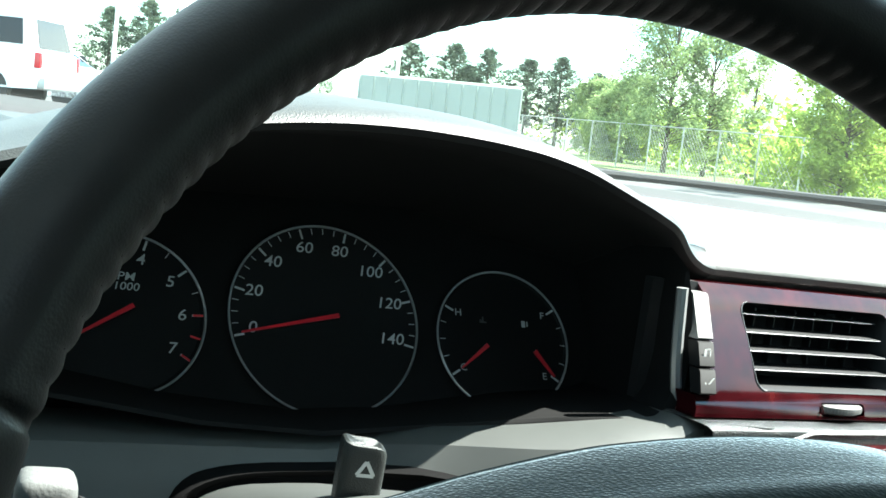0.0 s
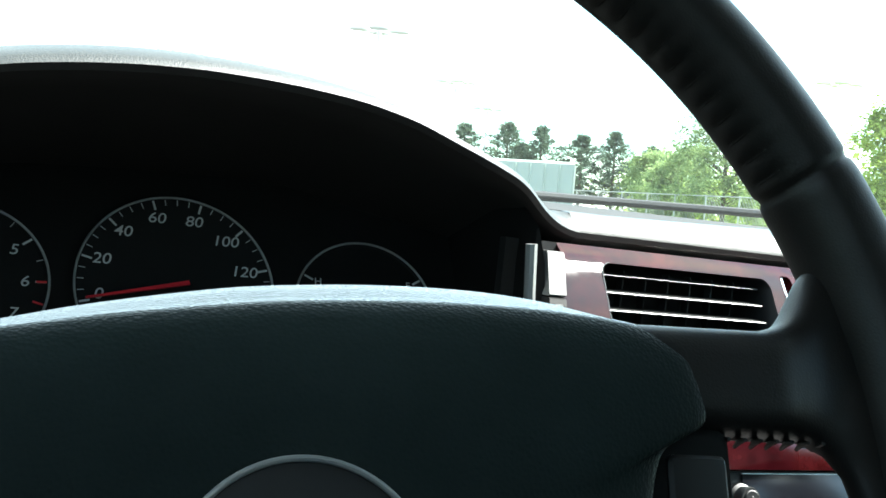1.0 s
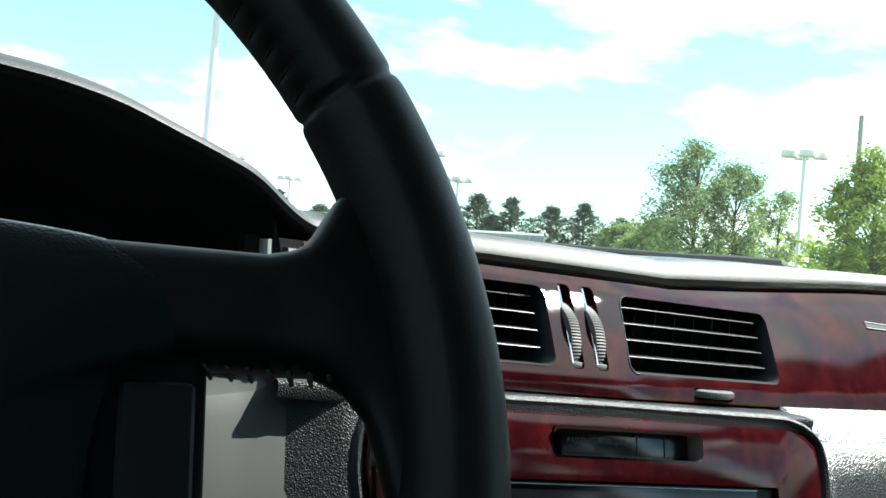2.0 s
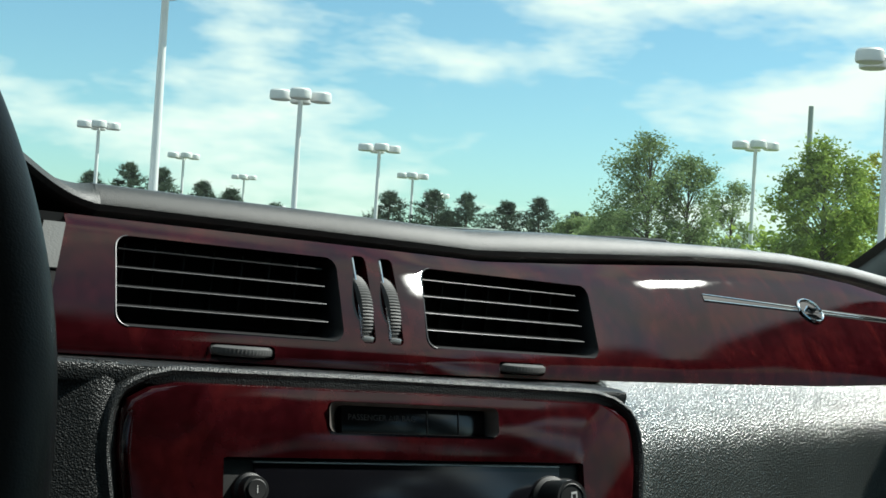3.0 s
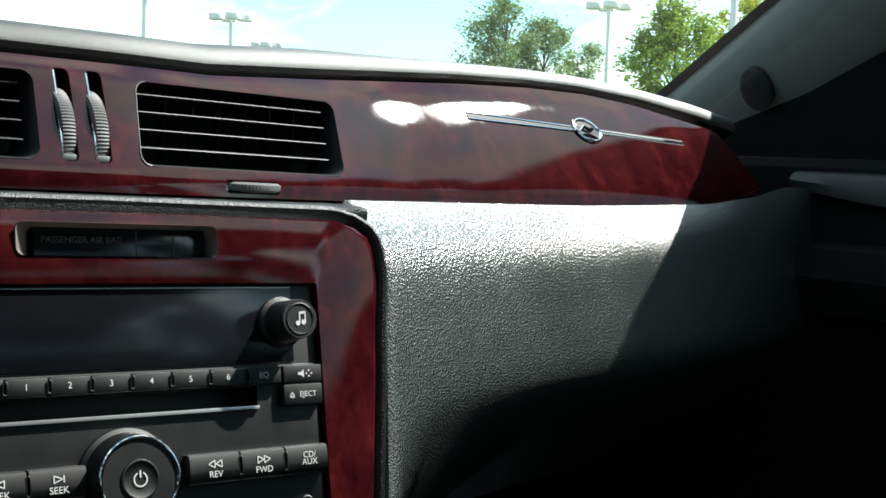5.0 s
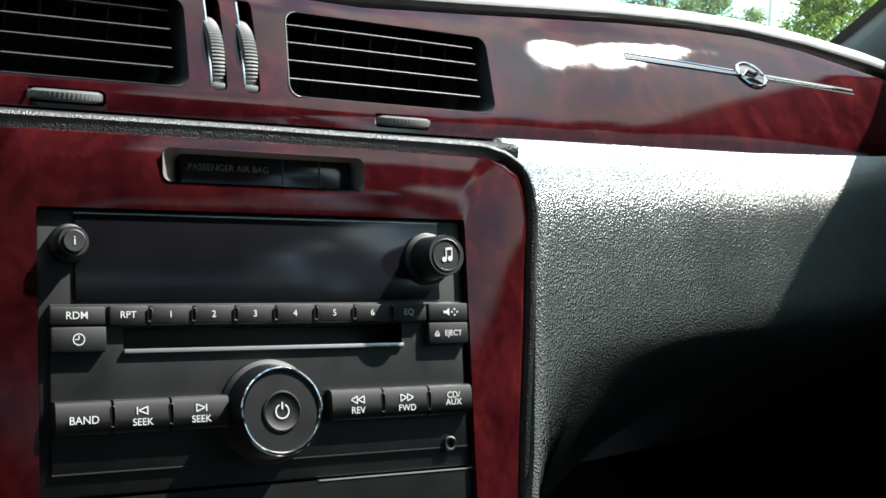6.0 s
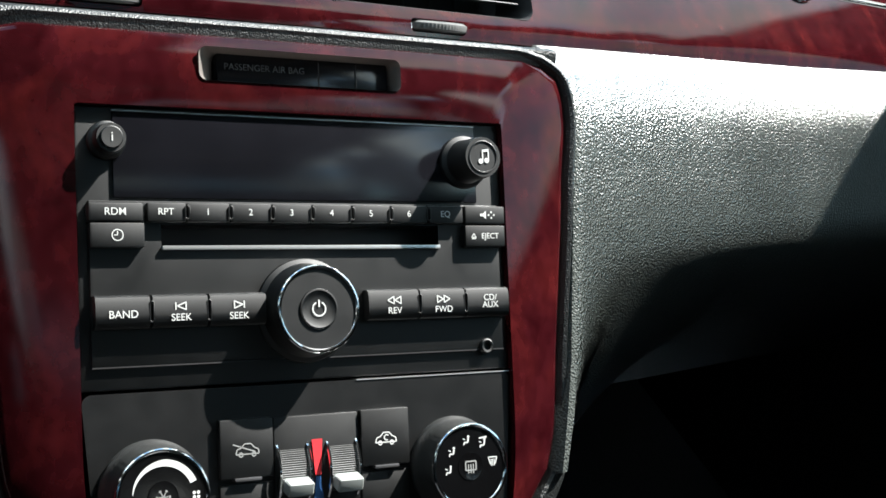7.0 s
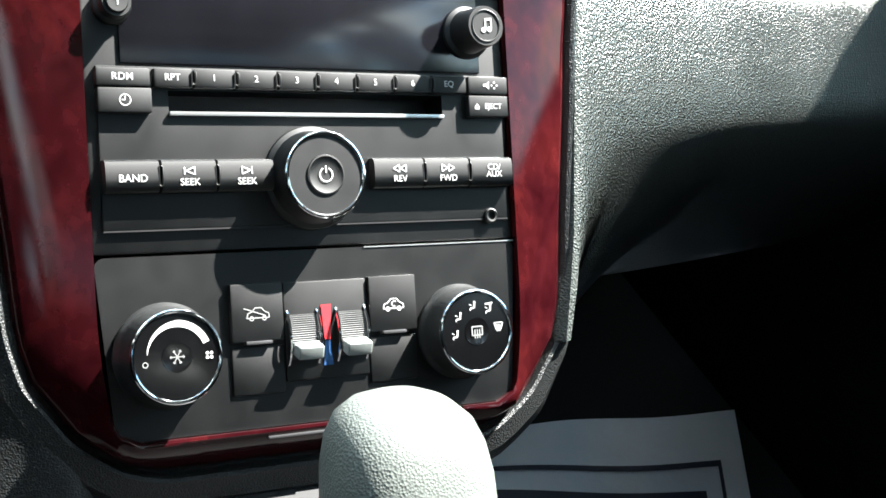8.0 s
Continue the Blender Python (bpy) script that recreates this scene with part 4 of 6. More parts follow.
for x0, x1, t in ((-0.0930, -0.0714, "BAND"), (-0.0702, -0.0477, "SEEK"), (-0.0466, -0.0226, "SEEK"), (0.0245, 0.0490, "REV"), (0.0500, 0.0724, "FWD"), (0.0734, 0.0955, "CD/\nAUX")):
    rows = []
    for kx in range(9):
        x = x0 + (x1 - x0) * kx / 8
        rows.append([(x, 0.002, 0.0250), (x, -0.0030, 0.0246), (x, -0.0050, 0.0252), (x, -0.0060, 0.0268), (x, -0.0062, 0.0300), (x, -0.0060, 0.0350), (x, -0.0054, 0.0370), (x, -0.0036, 0.0379), (x, 0.002, 0.0380)])
    k = part("button", loft(rows, close=True, cap=True), M_BUTTON, radio)
    xm = (x0 + x1) / 2
    tl = pose(0, -0.0060, 0.0300, -10, 0, 0) @ pose(0, 0.0060, -0.0300)
    if t == "BAND":
        writing(t, 0.0043, M_PRINT, k, xm, 0.0302, -0.0065)
    elif t.startswith("CD"):
        writing(t, 0.0040, M_PRINT, k, xm + 0.001, 0.0316, -0.0064)
    else:
        writing(t, 0.0040, M_PRINT, k, xm, 0.0285, -0.0065)
        a = xm
        if x0 < -0.05:
            sg = [line(a - 0.0022, 0.0316, a - 0.0022, 0.0346, 0.0005), line(a - 0.0016, 0.0331, a + 0.0020, 0.0346, 0.0005), line(a - 0.0016, 0.0331, a + 0.0020, 0.0316, 0.0005), line(a + 0.0020, 0.0314, a + 0.0020, 0.0348, 0.0005)]
        elif x0 < 0:
            sg = [line(a + 0.0022, 0.0316, a + 0.0022, 0.0346, 0.0005), line(a + 0.0016, 0.0331, a - 0.0020, 0.0346, 0.0005), line(a + 0.0016, 0.0331, a - 0.0020, 0.0316, 0.0005), line(a - 0.0020, 0.0314, a - 0.0020, 0.0348, 0.0005)]
        else:
            s = -1 if x0 < 0.04 else 1
            sg = []
            for o in (-0.0017, 0.0017):
                sg += [line(a + o + s * 0.0016, 0.0331, a + o - s * 0.0014, 0.0347, 0.0005), line(a + o + s * 0.0016, 0.0331, a + o - s * 0.0014, 0.0315, 0.0005), line(a + o - s * 0.0014, 0.0314, a + o - s * 0.0014, 0.0348, 0.0005)]
        part("arrow_sign", flat(sg, -0.0064), M_PRINT, k)
for x in (-0.0708, -0.0471, 0.0495, 0.0729):
    loop = [(x + dx, -0.0060, 0.0312 + dz) for dx, dz in ((-0.0008, -0.0036), (-0.0008, 0.0036), (0, 0.0042), (0.0008, 0.0036), (0.0008, -0.0036), (0, -0.0042))]
    part("link", tube(loop, 0.00034, 6, closed=True), M_SATIN, radio)
jack = lathe([(0.0034, -0.001), (0.0034, 0.0016), (0.0028, 0.0022), (0.0019, 0.0020), (0.0017, -0.0010), (0.0003, -0.0010)], 28, pose(0.0855, 0, 0.0112))
part("aux_socket", jack, M_SATIN, radio, "round audio socket")

# ---- climate unit ----
clim = thing("climate_control", "black heater control with two dials and twin temperature sliders", "climate control", PANEL)
lp = [(x * (1 - 0.06 * max(0, (-0.02 - z) / 0.055) ** 2), z) for x, z in rrect(-0.0977, 0.0977, -0.0742, -0.0006, 0.004)]
part("fascia", prism(lp, 0.0006, 0.02), M_CLIM, clim)
part("top_edge", box(0.0200, 0.0977, 0.0002, 0.003, -0.0009, -0.0004), M_SILVER, clim)
part("centre_plate", box(-0.0194, 0.0194, -0.0008, 0.004, -0.0560, -0.0142, 0.0007), M_SATIN, clim)
for s in (-1, 1):
    x0, x1 = (0.0202, 0.0432) if s > 0 else (-0.0432, -0.0202)
    k = key("button", clim, x0, x1, -0.0380, -0.0138, 0.0022, bevel=0.0006)
    xm = (x0 + x1) / 2
    car = [line(xm - 0.0050, -0.0282, xm + 0.0050, -0.0282, 0.0005), line(xm - 0.0050, -0.0282, xm - 0.0044, -0.0262, 0.0005), line(xm - 0.0044, -0.0262, xm - 0.0026, -0.0256, 0.0005),
           line(xm - 0.0026, -0.0256, xm - 0.0012, -0.0240, 0.0005), line(xm - 0.0012, -0.0240, xm + 0.0016, -0.0240, 0.0005), line(xm + 0.0016, -0.0240, xm + 0.0030, -0.0256, 0.0005),
           line(xm + 0.0030, -0.0256, xm + 0.0048, -0.0264, 0.0005), line(xm + 0.0048, -0.0264, xm + 0.0050, -0.0282, 0.0005)]
    car += arc(xm - 0.0028, -0.0284, 0.0006, 0.0011, 0, 360, 10) + arc(xm + 0.0028, -0.0284, 0.0006, 0.0011, 0, 360, 10)
    if s > 0:
        car += arc(xm + 0.0004, -0.0262, 0.0009, 0.0014, 40, 300, 12)
    else:
        car += [line(xm - 0.0062, -0.0240, xm + 0.0034, -0.0274, 0.0005)]
    part("car_sign", flat(car, -0.0024), M_PRINT if s > 0 else M_SIGN, k)
    part("indicator_bar", box(xm - 0.0058, xm + 0.0058, -0.0030, 0.001, -0.0392, -0.0378, 0.0004), M_SLAT, clim, "thin grey lamp bar")
    part("lower_plate", box(x0, x1, -0.0006, 0.002, -0.0600, -0.0402, 0.0006), M_SATIN, clim)
    # temperature wheel
    wx = -0.0113 if s < 0 else 0.0113
    tw = new("temperature_wheel")
    tw.parent = clim
    tw["label"] = "ribbed temperature wheel with chrome rims and pale tab"
    rows = []
    for i in range(81):
        a = radians(-62 + 124 * i / 80)
        r = 0.0172 + (0.00022 if i % 2 else -0.00022)
        rows.append([(wx - 0.0062, 0.0135 - r * math.cos(a), -0.0375 + r * math.sin(a)), (wx + 0.0062, 0.0135 - r * math.cos(a), -0.0375 + r * math.sin(a))])
    part("ribbed_drum", loft(rows), M_RUBBER, tw)
    for o in (-0.0068, 0.0068):
        part("rim", tube([(wx + o, 0.0135 - 0.0180 * math.cos(radians(a)), -0.0375 + 0.0180 * math.sin(radians(a))) for a in range(-60, 61, 6)], 0.0007, 6), M_CHROME, tw, "chrome rim")
    b = box(-0.0058, 0.0058, -0.0042, 0.003, -0.0030, 0.0030, 0.0012, 3)
    b.transform(pose(wx, -0.0056, -0.0430, 20, 0, 0))
    part("tab", b, M_TAB, tw, "pale grey tab")
part("hot_mark", flat([[(-0.0026, -0.0245), (0.0022, -0.0245), (0.0012, -0.0395), (-0.0014, -0.0395)]], -0.0012), M_REDMARK, clim, "red wedge")
part("cold_mark", flat([[(-0.0012, -0.0400), (0.0010, -0.0400), (0.0022, -0.0505), (-0.0024, -0.0505)]], -0.0012), M_BLUE, clim, "blue wedge")


def dial(x, label):
    k = knob("dial", clim, x, -0.0408, 0.0186, 0.0150, 0.0215, ribs=1, label=label, face_mat=M_KNURL)
    part("dial_face", lathe([(0.0172, 0.0145), (0.0172, 0.01515), (0.0003, 0.01515)], 48), M_GLOSS, k, "glossy black face")
    part("finger_dish", lathe([(0.0062, 0.0150), (0.0061, 0.01535), (0.0052, 0.0152), (0.0003, 0.0152)], 32), M_GLOSS, k)
    return k


fk = dial(-0.0712, "fan dial with chrome ring and white sweep")
sweep = []
for i in range(24):
    a0, a1 = radians(172 - 150 * i / 24), radians(172 - 150 * (i + 1) / 24)
    w0, w1 = 0.0003 + 0.0024 * min(1, i / 14), 0.0003 + 0.0024 * min(1, (i + 1) / 14)
    sweep.append([(0.0118 * math.cos(a0), 0.0118 * math.sin(a0)), ((0.0118 + w0) * math.cos(a0), (0.0118 + w0) * math.sin(a0)), ((0.0118 + w1) * math.cos(a1), (0.0118 + w1) * math.sin(a1)), (0.0118 * math.cos(a1), 0.0118 * math.sin(a1))])
part("sweep", flat(sweep, -0.0154), M_PRINT, fk)
part("off_sign", flat(arc(-0.0128, -0.0022, 0.0008, 0.0012, 0, 360, 14), -0.0154), M_SIGN, fk)
fan_sign = []
for q in range(4):
    a = radians(45 + 90 * q)
    fan_sign += arc(0.0132 + 0.0012 * math.cos(a), -0.0002 + 0.0012 * math.sin(a), 0, 0.0007, 0, 360, 10)
part("fan_sign", flat(fan_sign, -0.0154), M_PRINT, fk)
flake = []
for q in range(6):
    a = radians(60 * q)
    flake += [line(0, 0, 0.0030 * math.cos(a), 0.0030 * math.sin(a), 0.0004)]
    for s in (-0.5, 0.5):
        flake += [line(0.0019 * math.cos(a), 0.0019 * math.sin(a), 0.0019 * math.cos(a) + 0.0010 * math.cos(a + s), 0.0019 * math.sin(a) + 0.0010 * math.sin(a + s), 0.0003)]
part("flake_sign", flat(flake, -0.0156), M_SIGN, fk)
md = dial(0.0660, "air direction dial with small white signs")
for a, r in ((185, 0.0108), (142, 0.0112), (97, 0.0115), (55, 0.0118), (8, 0.0114)):
    cx, cz = r * math.cos(radians(a)), r * math.sin(radians(a))
    if a < 20:
        sg = [line(cx - 0.0022, cz + 0.0016, cx + 0.0022, cz + 0.0016, 0.0005), line(cx - 0.0022, cz + 0.0016, cx - 0.0012, cz - 0.0014, 0.0005), line(cx + 0.0022, cz + 0.0016, cx + 0.0012, cz - 0.0014, 0.0005)] + [line(cx + o, cz - 0.0022, cx + o, cz + 0.0008, 0.0004) for o in (-0.0008, 0, 0.0008)]
    else:
        sg = arc(cx + 0.0008, cz + 0.0016, 0, 0.0006, 0, 360, 8) + [line(cx + 0.0008, cz + 0.0010, cx + 0.0004, cz - 0.0010, 0.0008), line(cx + 0.0004, cz - 0.0010, cx - 0.0012, cz - 0.0008, 0.0006), line(cx - 0.0012, cz - 0.0008, cx - 0.0016, cz - 0.0020, 0.0006), line(cx - 0.0020, cz + 0.0008, cx - 0.0008, cz + 0.0003, 0.0004)]
        if a == 55:
            sg += [line(cx - 0.002, cz + 0.0022, cx + 0.002, cz + 0.0026, 0.0007)]
    part("air_sign", flat(sg, -0.0154), M_PRINT, md)
sg = [line(-0.0026, 0.0022, 0.0026, 0.0022, 0.0006), line(-0.0026, -0.0016, 0.0026, -0.0016, 0.0006), line(-0.0026, 0.0022, -0.0026, -0.0016, 0.0006), line(0.0026, 0.0022, 0.0026, -0.0016, 0.0006)] + [line(o, -0.0030, o, 0.0010, 0.0005) for o in (-0.0012, 0, 0.0012)]
part("defrost_sign", flat(sg, -0.0156), M_SIGN, md)
part("ash_slit", box(-0.0300, 0.0050, -0.0030, 0.004, -0.0788, -0.0776, 0.0004), M_SLAT, bezel, "thin bright slit below the heater controls")

# ---- instrument cluster ----
CLUSTER = CAR @ pose(HX, 0.1692, 0.9640, -27.9, 0, -7)
clus = thing("instrument_cluster", "three unlit black dials with thin silver rings and red needles", "instrument cluster", CLUSTER)
part("backing", prism([(-0.18, -0.045), (0.18, -0.045), (0.178, 0.048), (0.12, 0.070), (0.06, 0.086), (-0.06, 0.086), (-0.12, 0.070), (-0.178, 0.048)], 0.0010, 0.006), M_SHROUD, clus)


def gauge(label, x, z, r):
    gd = new("gauge")
    gd.parent = clus
    gd.matrix_basis = pose(x - HX, 0, z)
    gd["label"] = label
    part("dial_plate", lathe([(r * 1.01, -0.001), (r * 1.01, 0.0008), (r * 0.97, 0.0008), (r * 0.95, 0.0002), (0.0003, 0.0002)], 72), M_GAUGE, gd)
    part("rim", tube([(r * math.cos(a * math.pi / 48), -0.0012, r * math.sin(a * math.pi / 48)) for a in range(96)], 0.00060, 6, closed=True), M_SILVER, gd, "thin silver ring")
    return gd


def ticks(parent, r, angles, major):
    for i, a in enumerate(angles):
        a = radians(a)
        l, w = (0.0052, 0.0011) if major(i) else (0.0032, 0.0004)
        t = line((r - 0.0012) * math.cos(a), (r - 0.0012) * math.sin(a), (r - 0.0012 - l) * math.cos(a), (r - 0.0012 - l) * math.sin(a), w)
        part("tick", flat([t], -0.0012), M_DIM, parent)


def needle(parent, a, l, tail=0.004, w=0.0016):
    a = radians(a)
    d, nn = Vector((math.cos(a), math.sin(a))), Vector((-math.sin(a), math.cos(a)))
    q = [d * -tail + nn * w, d * -tail - nn * w, d * l - nn * w * 0.4, d * l + nn * w * 0.4]
    rows = [[(p.x, y, p.y) for p in q] for y in (-0.0036, -0.0048)]
    part("needle", loft(rows, close=True, cap=True), M_RED, parent, "red needle")


sp = gauge("speed dial numbered 0 to 140", HX + 0.0231, 0.0050, 0.0492)
ticks(sp, 0.0492, [194.5 - 208 * i / 28 for i in range(29)], lambda i: i % 4 == 0)
for i in range(8):
    a = radians(192.5 - 29.4 * i)
    writing(str(20 * i), 0.0082, M_DIM, sp, 0.0370 * math.cos(a) - 0.0015, 0.0370 * math.sin(a) + 0.0008, -0.0012, slant=0.15, wide=1.12)
needle(sp, 194, 0.045, 0.006, 0.0011)
tc = gauge("engine speed dial numbered 0 to 7", HX - 0.0769, -0.0004, 0.0396)
ticks(tc, 0.0396, [214.5 - 247 * i / 14 for i in range(15)], lambda i: i % 2 == 0)
for i in range(8):
    a = radians(214.5 - 35.3 * i)
    writing(str(i), 0.0078, M_DIM, tc, 0.0282 * math.cos(a), 0.0282 * math.sin(a), -0.0012, slant=0.15, wide=1.12)
for i in (12, 13, 14):
    a = radians(214.5 - 247 * i / 14)
    part("red_tick", flat([line(0.0385 * math.cos(a), 0.0385 * math.sin(a), 0.0335 * math.cos(a), 0.0335 * math.sin(a), 0.0010)], -0.0013), M_REDMARK, tc, "red limit mark")
writing("RPM", 0.0058, M_DIM, tc, -0.0004, 0.0180, -0.0012, slant=0.15, wide=1.15)
writing("x 1000", 0.0054, M_DIM, tc, -0.0006, 0.0131, -0.0012, slant=0.15, wide=1.15)
needle(tc, 212.6, 0.036, 0.006, 0.0011)
fg = gauge("fuel and temperature dial", HX + 0.1220, 0.0013, 0.0382)
ticks(fg, 0.0382, [213, 197, 182, 167, 153], lambda i: i in (0, 4))
ticks(fg, 0.0382, [-33, -17, 0, 16, 32], lambda i: i in (0, 4))
for t, a in (("H", 152), ("C", 213), ("F", 33), ("E", -38)):
    writing(t, 0.0052, M_DIM, fg, 0.0290 * math.cos(radians(a)), 0.0290 * math.sin(radians(a)), -0.0012, wide=1.12)
for ox, oz, a, l in ((-0.0119, -0.0046, 220, 0.0195), (0.0171, -0.0059, -51.8, 0.0160)):
    ng = new("small_needle")
    ng.parent = fg
    ng.matrix_basis = pose(ox, 0, oz)
    needle(ng, a, l, 0.001, 0.0011)
# two small unlit signs above the needles
part("lamp_sign", flat([line(-0.0135, 0.0095, -0.0095, 0.0095, 0.0008), line(-0.0115, 0.0090, -0.0115, 0.0125, 0.0008), line(-0.0135, 0.0105, -0.0120, 0.0105, 0.0006)], -0.0012), M_FADED, fg)
part("lamp_sign", flat([line(0.0125, 0.0085, 0.0125, 0.0120, 0.0022), line(0.0148, 0.0090, 0.0148, 0.0118, 0.0006)], -0.0012), M_DIM, fg)

# switch column beside the wood band
sw = new("switch_column")
sw.parent = dash
sw["label"] = "column of pale switches beside the wood band"
for z0, z1, sign in ((0.9858, 1.0075, ""), (0.9733, 0.9850, "F"), (0.9612, 0.9725, "v")):
    rows = []
    for i in range(5):
        x = -0.0125 + 0.0100 * i / 4
        col = []
        for zz, dy in ((z0, 0.006), (z0, -0.001), (z0 + 0.0008, -0.002), (z1 - 0.0008, -0.002), (z1, -0.001), (z1, 0.006)):
            off = (zz - 0.985) * 0.28
            col.append((-0.163 + x + off, face_y(-0.16, zz) + dy - 0.002, zz))
        rows.append(col)
    # top switch takes a paler material for the sunlight falling on it
    s = part("switch", loft(rows, close=True, cap=True), M_TRIM if not sign else M_SWITCH, sw)
    zc, xc = (z0 + z1) / 2, -0.163 - 0.0075 + ((z0 + z1) / 2 - 0.985) * 0.28
    yy = face_y(-0.16, zc) - 0.0045
    if sign == "v":
        part("tick_sign", flat([line(xc - 0.0025, zc, xc - 0.0008, zc - 0.002, 0.0009), line(xc - 0.0008, zc - 0.002, xc + 0.0028, zc + 0.0022, 0.0009)], yy), M_PRINT, s)
    elif sign == "F":
        part("pump_sign", flat([line(xc - 0.0015, zc - 0.003, xc - 0.0015, zc + 0.003, 0.0016), line(xc + 0.0018, zc - 0.001, xc + 0.0018, zc + 0.003, 0.0007), line(xc - 0.001, zc + 0.0028, xc + 0.002, zc + 0.0028, 0.0007)], yy), M_PRINT, s)
part("switch_bed", box(-0.1885, -0.158, 0.100, 0.106, 0.95, 1.012), M_BLACK, sw)

# ---- steering column, stalk and hazard switch ----
col = thing("steering_column", "dark grey steering column shroud with a hazard switch", "steering column")
rows = []
for i in range(9):
    s = i / 8
    cy = 0.100 - 0.170 * s
    cx = -0.4110 + 0.105 * (cy + 0.2092)
    w, h = 0.054 - 0.006 * s, 0.036 - 0.004 * s
    cz = 0.9395 + 0.27 * (-0.02 - cy) - h
    rows.append([(cx + w * math.copysign(abs(math.cos(a)) ** 0.6, math.cos(a)), cy, cz + h * math.copysign(abs(math.sin(a)) ** 0.9, math.sin(a))) for a in [2 * math.pi * k / 48 for k in range(48)]])
part("shroud", loft(rows, close=True, cap=True), M_KNEE, col, "smooth dark grey column shroud")


def knee_y(x, z):
    return float(np.interp(z, [0.83, 0.90, 0.93], [-0.045, -0.020, -0.012])) + knee_top(x)


# black sheet laid on the knee panel paints the shaded gap round the column
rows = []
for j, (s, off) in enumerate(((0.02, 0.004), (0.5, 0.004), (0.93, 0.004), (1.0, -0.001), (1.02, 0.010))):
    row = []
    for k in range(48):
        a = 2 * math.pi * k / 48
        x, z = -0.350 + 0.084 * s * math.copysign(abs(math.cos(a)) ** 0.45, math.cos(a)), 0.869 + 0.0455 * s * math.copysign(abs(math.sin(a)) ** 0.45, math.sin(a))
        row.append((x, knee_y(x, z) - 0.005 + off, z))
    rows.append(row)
part("gap_sheet", loft(rows, close=True), M_GAP_SHADE, col, "black sheet standing in for the shaded gap round the column")
rows = []
for z, w, d in ((0.930, 0.0078, 0.0075), (0.9540, 0.0078, 0.0075), (0.9580, 0.0077, 0.0074), (0.9595, 0.0072, 0.0069), (0.9600, 0.0062, 0.0059), (0.9590, 0.0040, 0.0036), (0.9584, 0.0005, 0.0005)):
    rows.append([(w * math.copysign(abs(math.cos(a)) ** 0.35, math.cos(a)), d * math.copysign(abs(math.sin(a)) ** 0.35, math.sin(a)) - 0.16 * (z - 0.945), z - 0.945 - 0.0012 * (1 if z > 0.955 else 0) * math.cos(a)) for a in [2 * math.pi * (k + 0.5) / 32 for k in range(32)]])
b = loft(rows, close=True, cap=True)
HZ = pose(-0.4050, -0.0150, 0.9425, 0, 0, -20)
b.transform(HZ)
hz = part("hazard_button", b, M_PAD, col, "square hazard button with a white triangle")
p = [(0.0034 * math.cos(radians(90 + 120 * q)), 0.0034 * math.sin(radians(90 + 120 * q))) for q in range(3)]
t = part("triangle_sign", flat([line(*p[q], *p[(q + 1) % 3], 0.0013) for q in range(3)], 0), M_PRINT, hz)
t.matrix_basis = HZ @ pose(0.0008, -0.0087, 0.0062, 9, 0, 0)
stalk = thing("wiper_stalk", "black wiper stalk with white wiper signs on its end", "stalk")
part("arm", tube([(-0.44, 0.0, 0.915), (-0.48, -0.02, 0.925), (-0.510, -0.036, 0.938)], [0.006, 0.007, 0.008], 16), M_BLACK, stalk)
b = box(-0.0085, 0.0085, -0.006, 0.012, -0.013, 0.0095, 0.0048, 4)
b.transform(pose(-0.5185, -0.042, 0.944, 0, 0, -12))
tip = part("tip", b, M_TRIM, stalk)
wsign = arc(-0.0015, -0.0015, 0.0040, 0.0048, 20, 160, 12) + [line(-0.0015, -0.0015, -0.0040, 0.0030, 0.0009), line(-0.0015, -0.0015, 0.0005, 0.0030, 0.0009), line(-0.0045, -0.0030, 0.0015, -0.0030, 0.0014), line(0.0045, -0.0035, 0.0058, 0.0010, 0.0010), line(0.0058, 0.0010, 0.0072, -0.0035, 0.0010), line(0.0045, -0.0035, 0.0072, -0.0035, 0.0010)]
t = part("wiper_sign", flat(wsign, 0), M_PRINT, stalk)
t.matrix_basis = pose(-0.5200, -0.0486, 0.9435, 0, 0, -12)

# ---- steering wheel, built about its own centre: x right, y up, z to the driver ----
wc, wtilt, wyaw = Vector((-0.4188, -0.2092, 0.9565)), 0.3578, -0.1045
wa = Vector((math.cos(wyaw), math.sin(wyaw), 0))
wnorm = Vector((math.sin(wyaw) * math.cos(wtilt), -math.cos(wyaw) * math.cos(wtilt), math.sin(wtilt)))
wb = wnorm.cross(wa)
WHEEL = CAR @ Matrix(((wa.x, wb.x, wnorm.x, wc.x), (wa.y, wb.y, wnorm.y, wc.y), (wa.z, wb.z, wnorm.z, wc.z), (0, 0, 0, 1)))
wheel = thing("steering_wheel", "black leather steering wheel with laced inner edge and slate hub", "steering wheel", WHEEL)
R0, A0 = 0.1650, 0.0133
STITCHES = 150
TURNED = Matrix.Rotation(radians(6.6), 4, "Z")


def from_spoke(a):
    """Degrees from the nearer spoke; the wheel is turned a little to the left."""
    d = (math.degrees(a) - 6.6) % 360
    return min(abs(d - 360 if d > 180 else d), abs(d - 180))


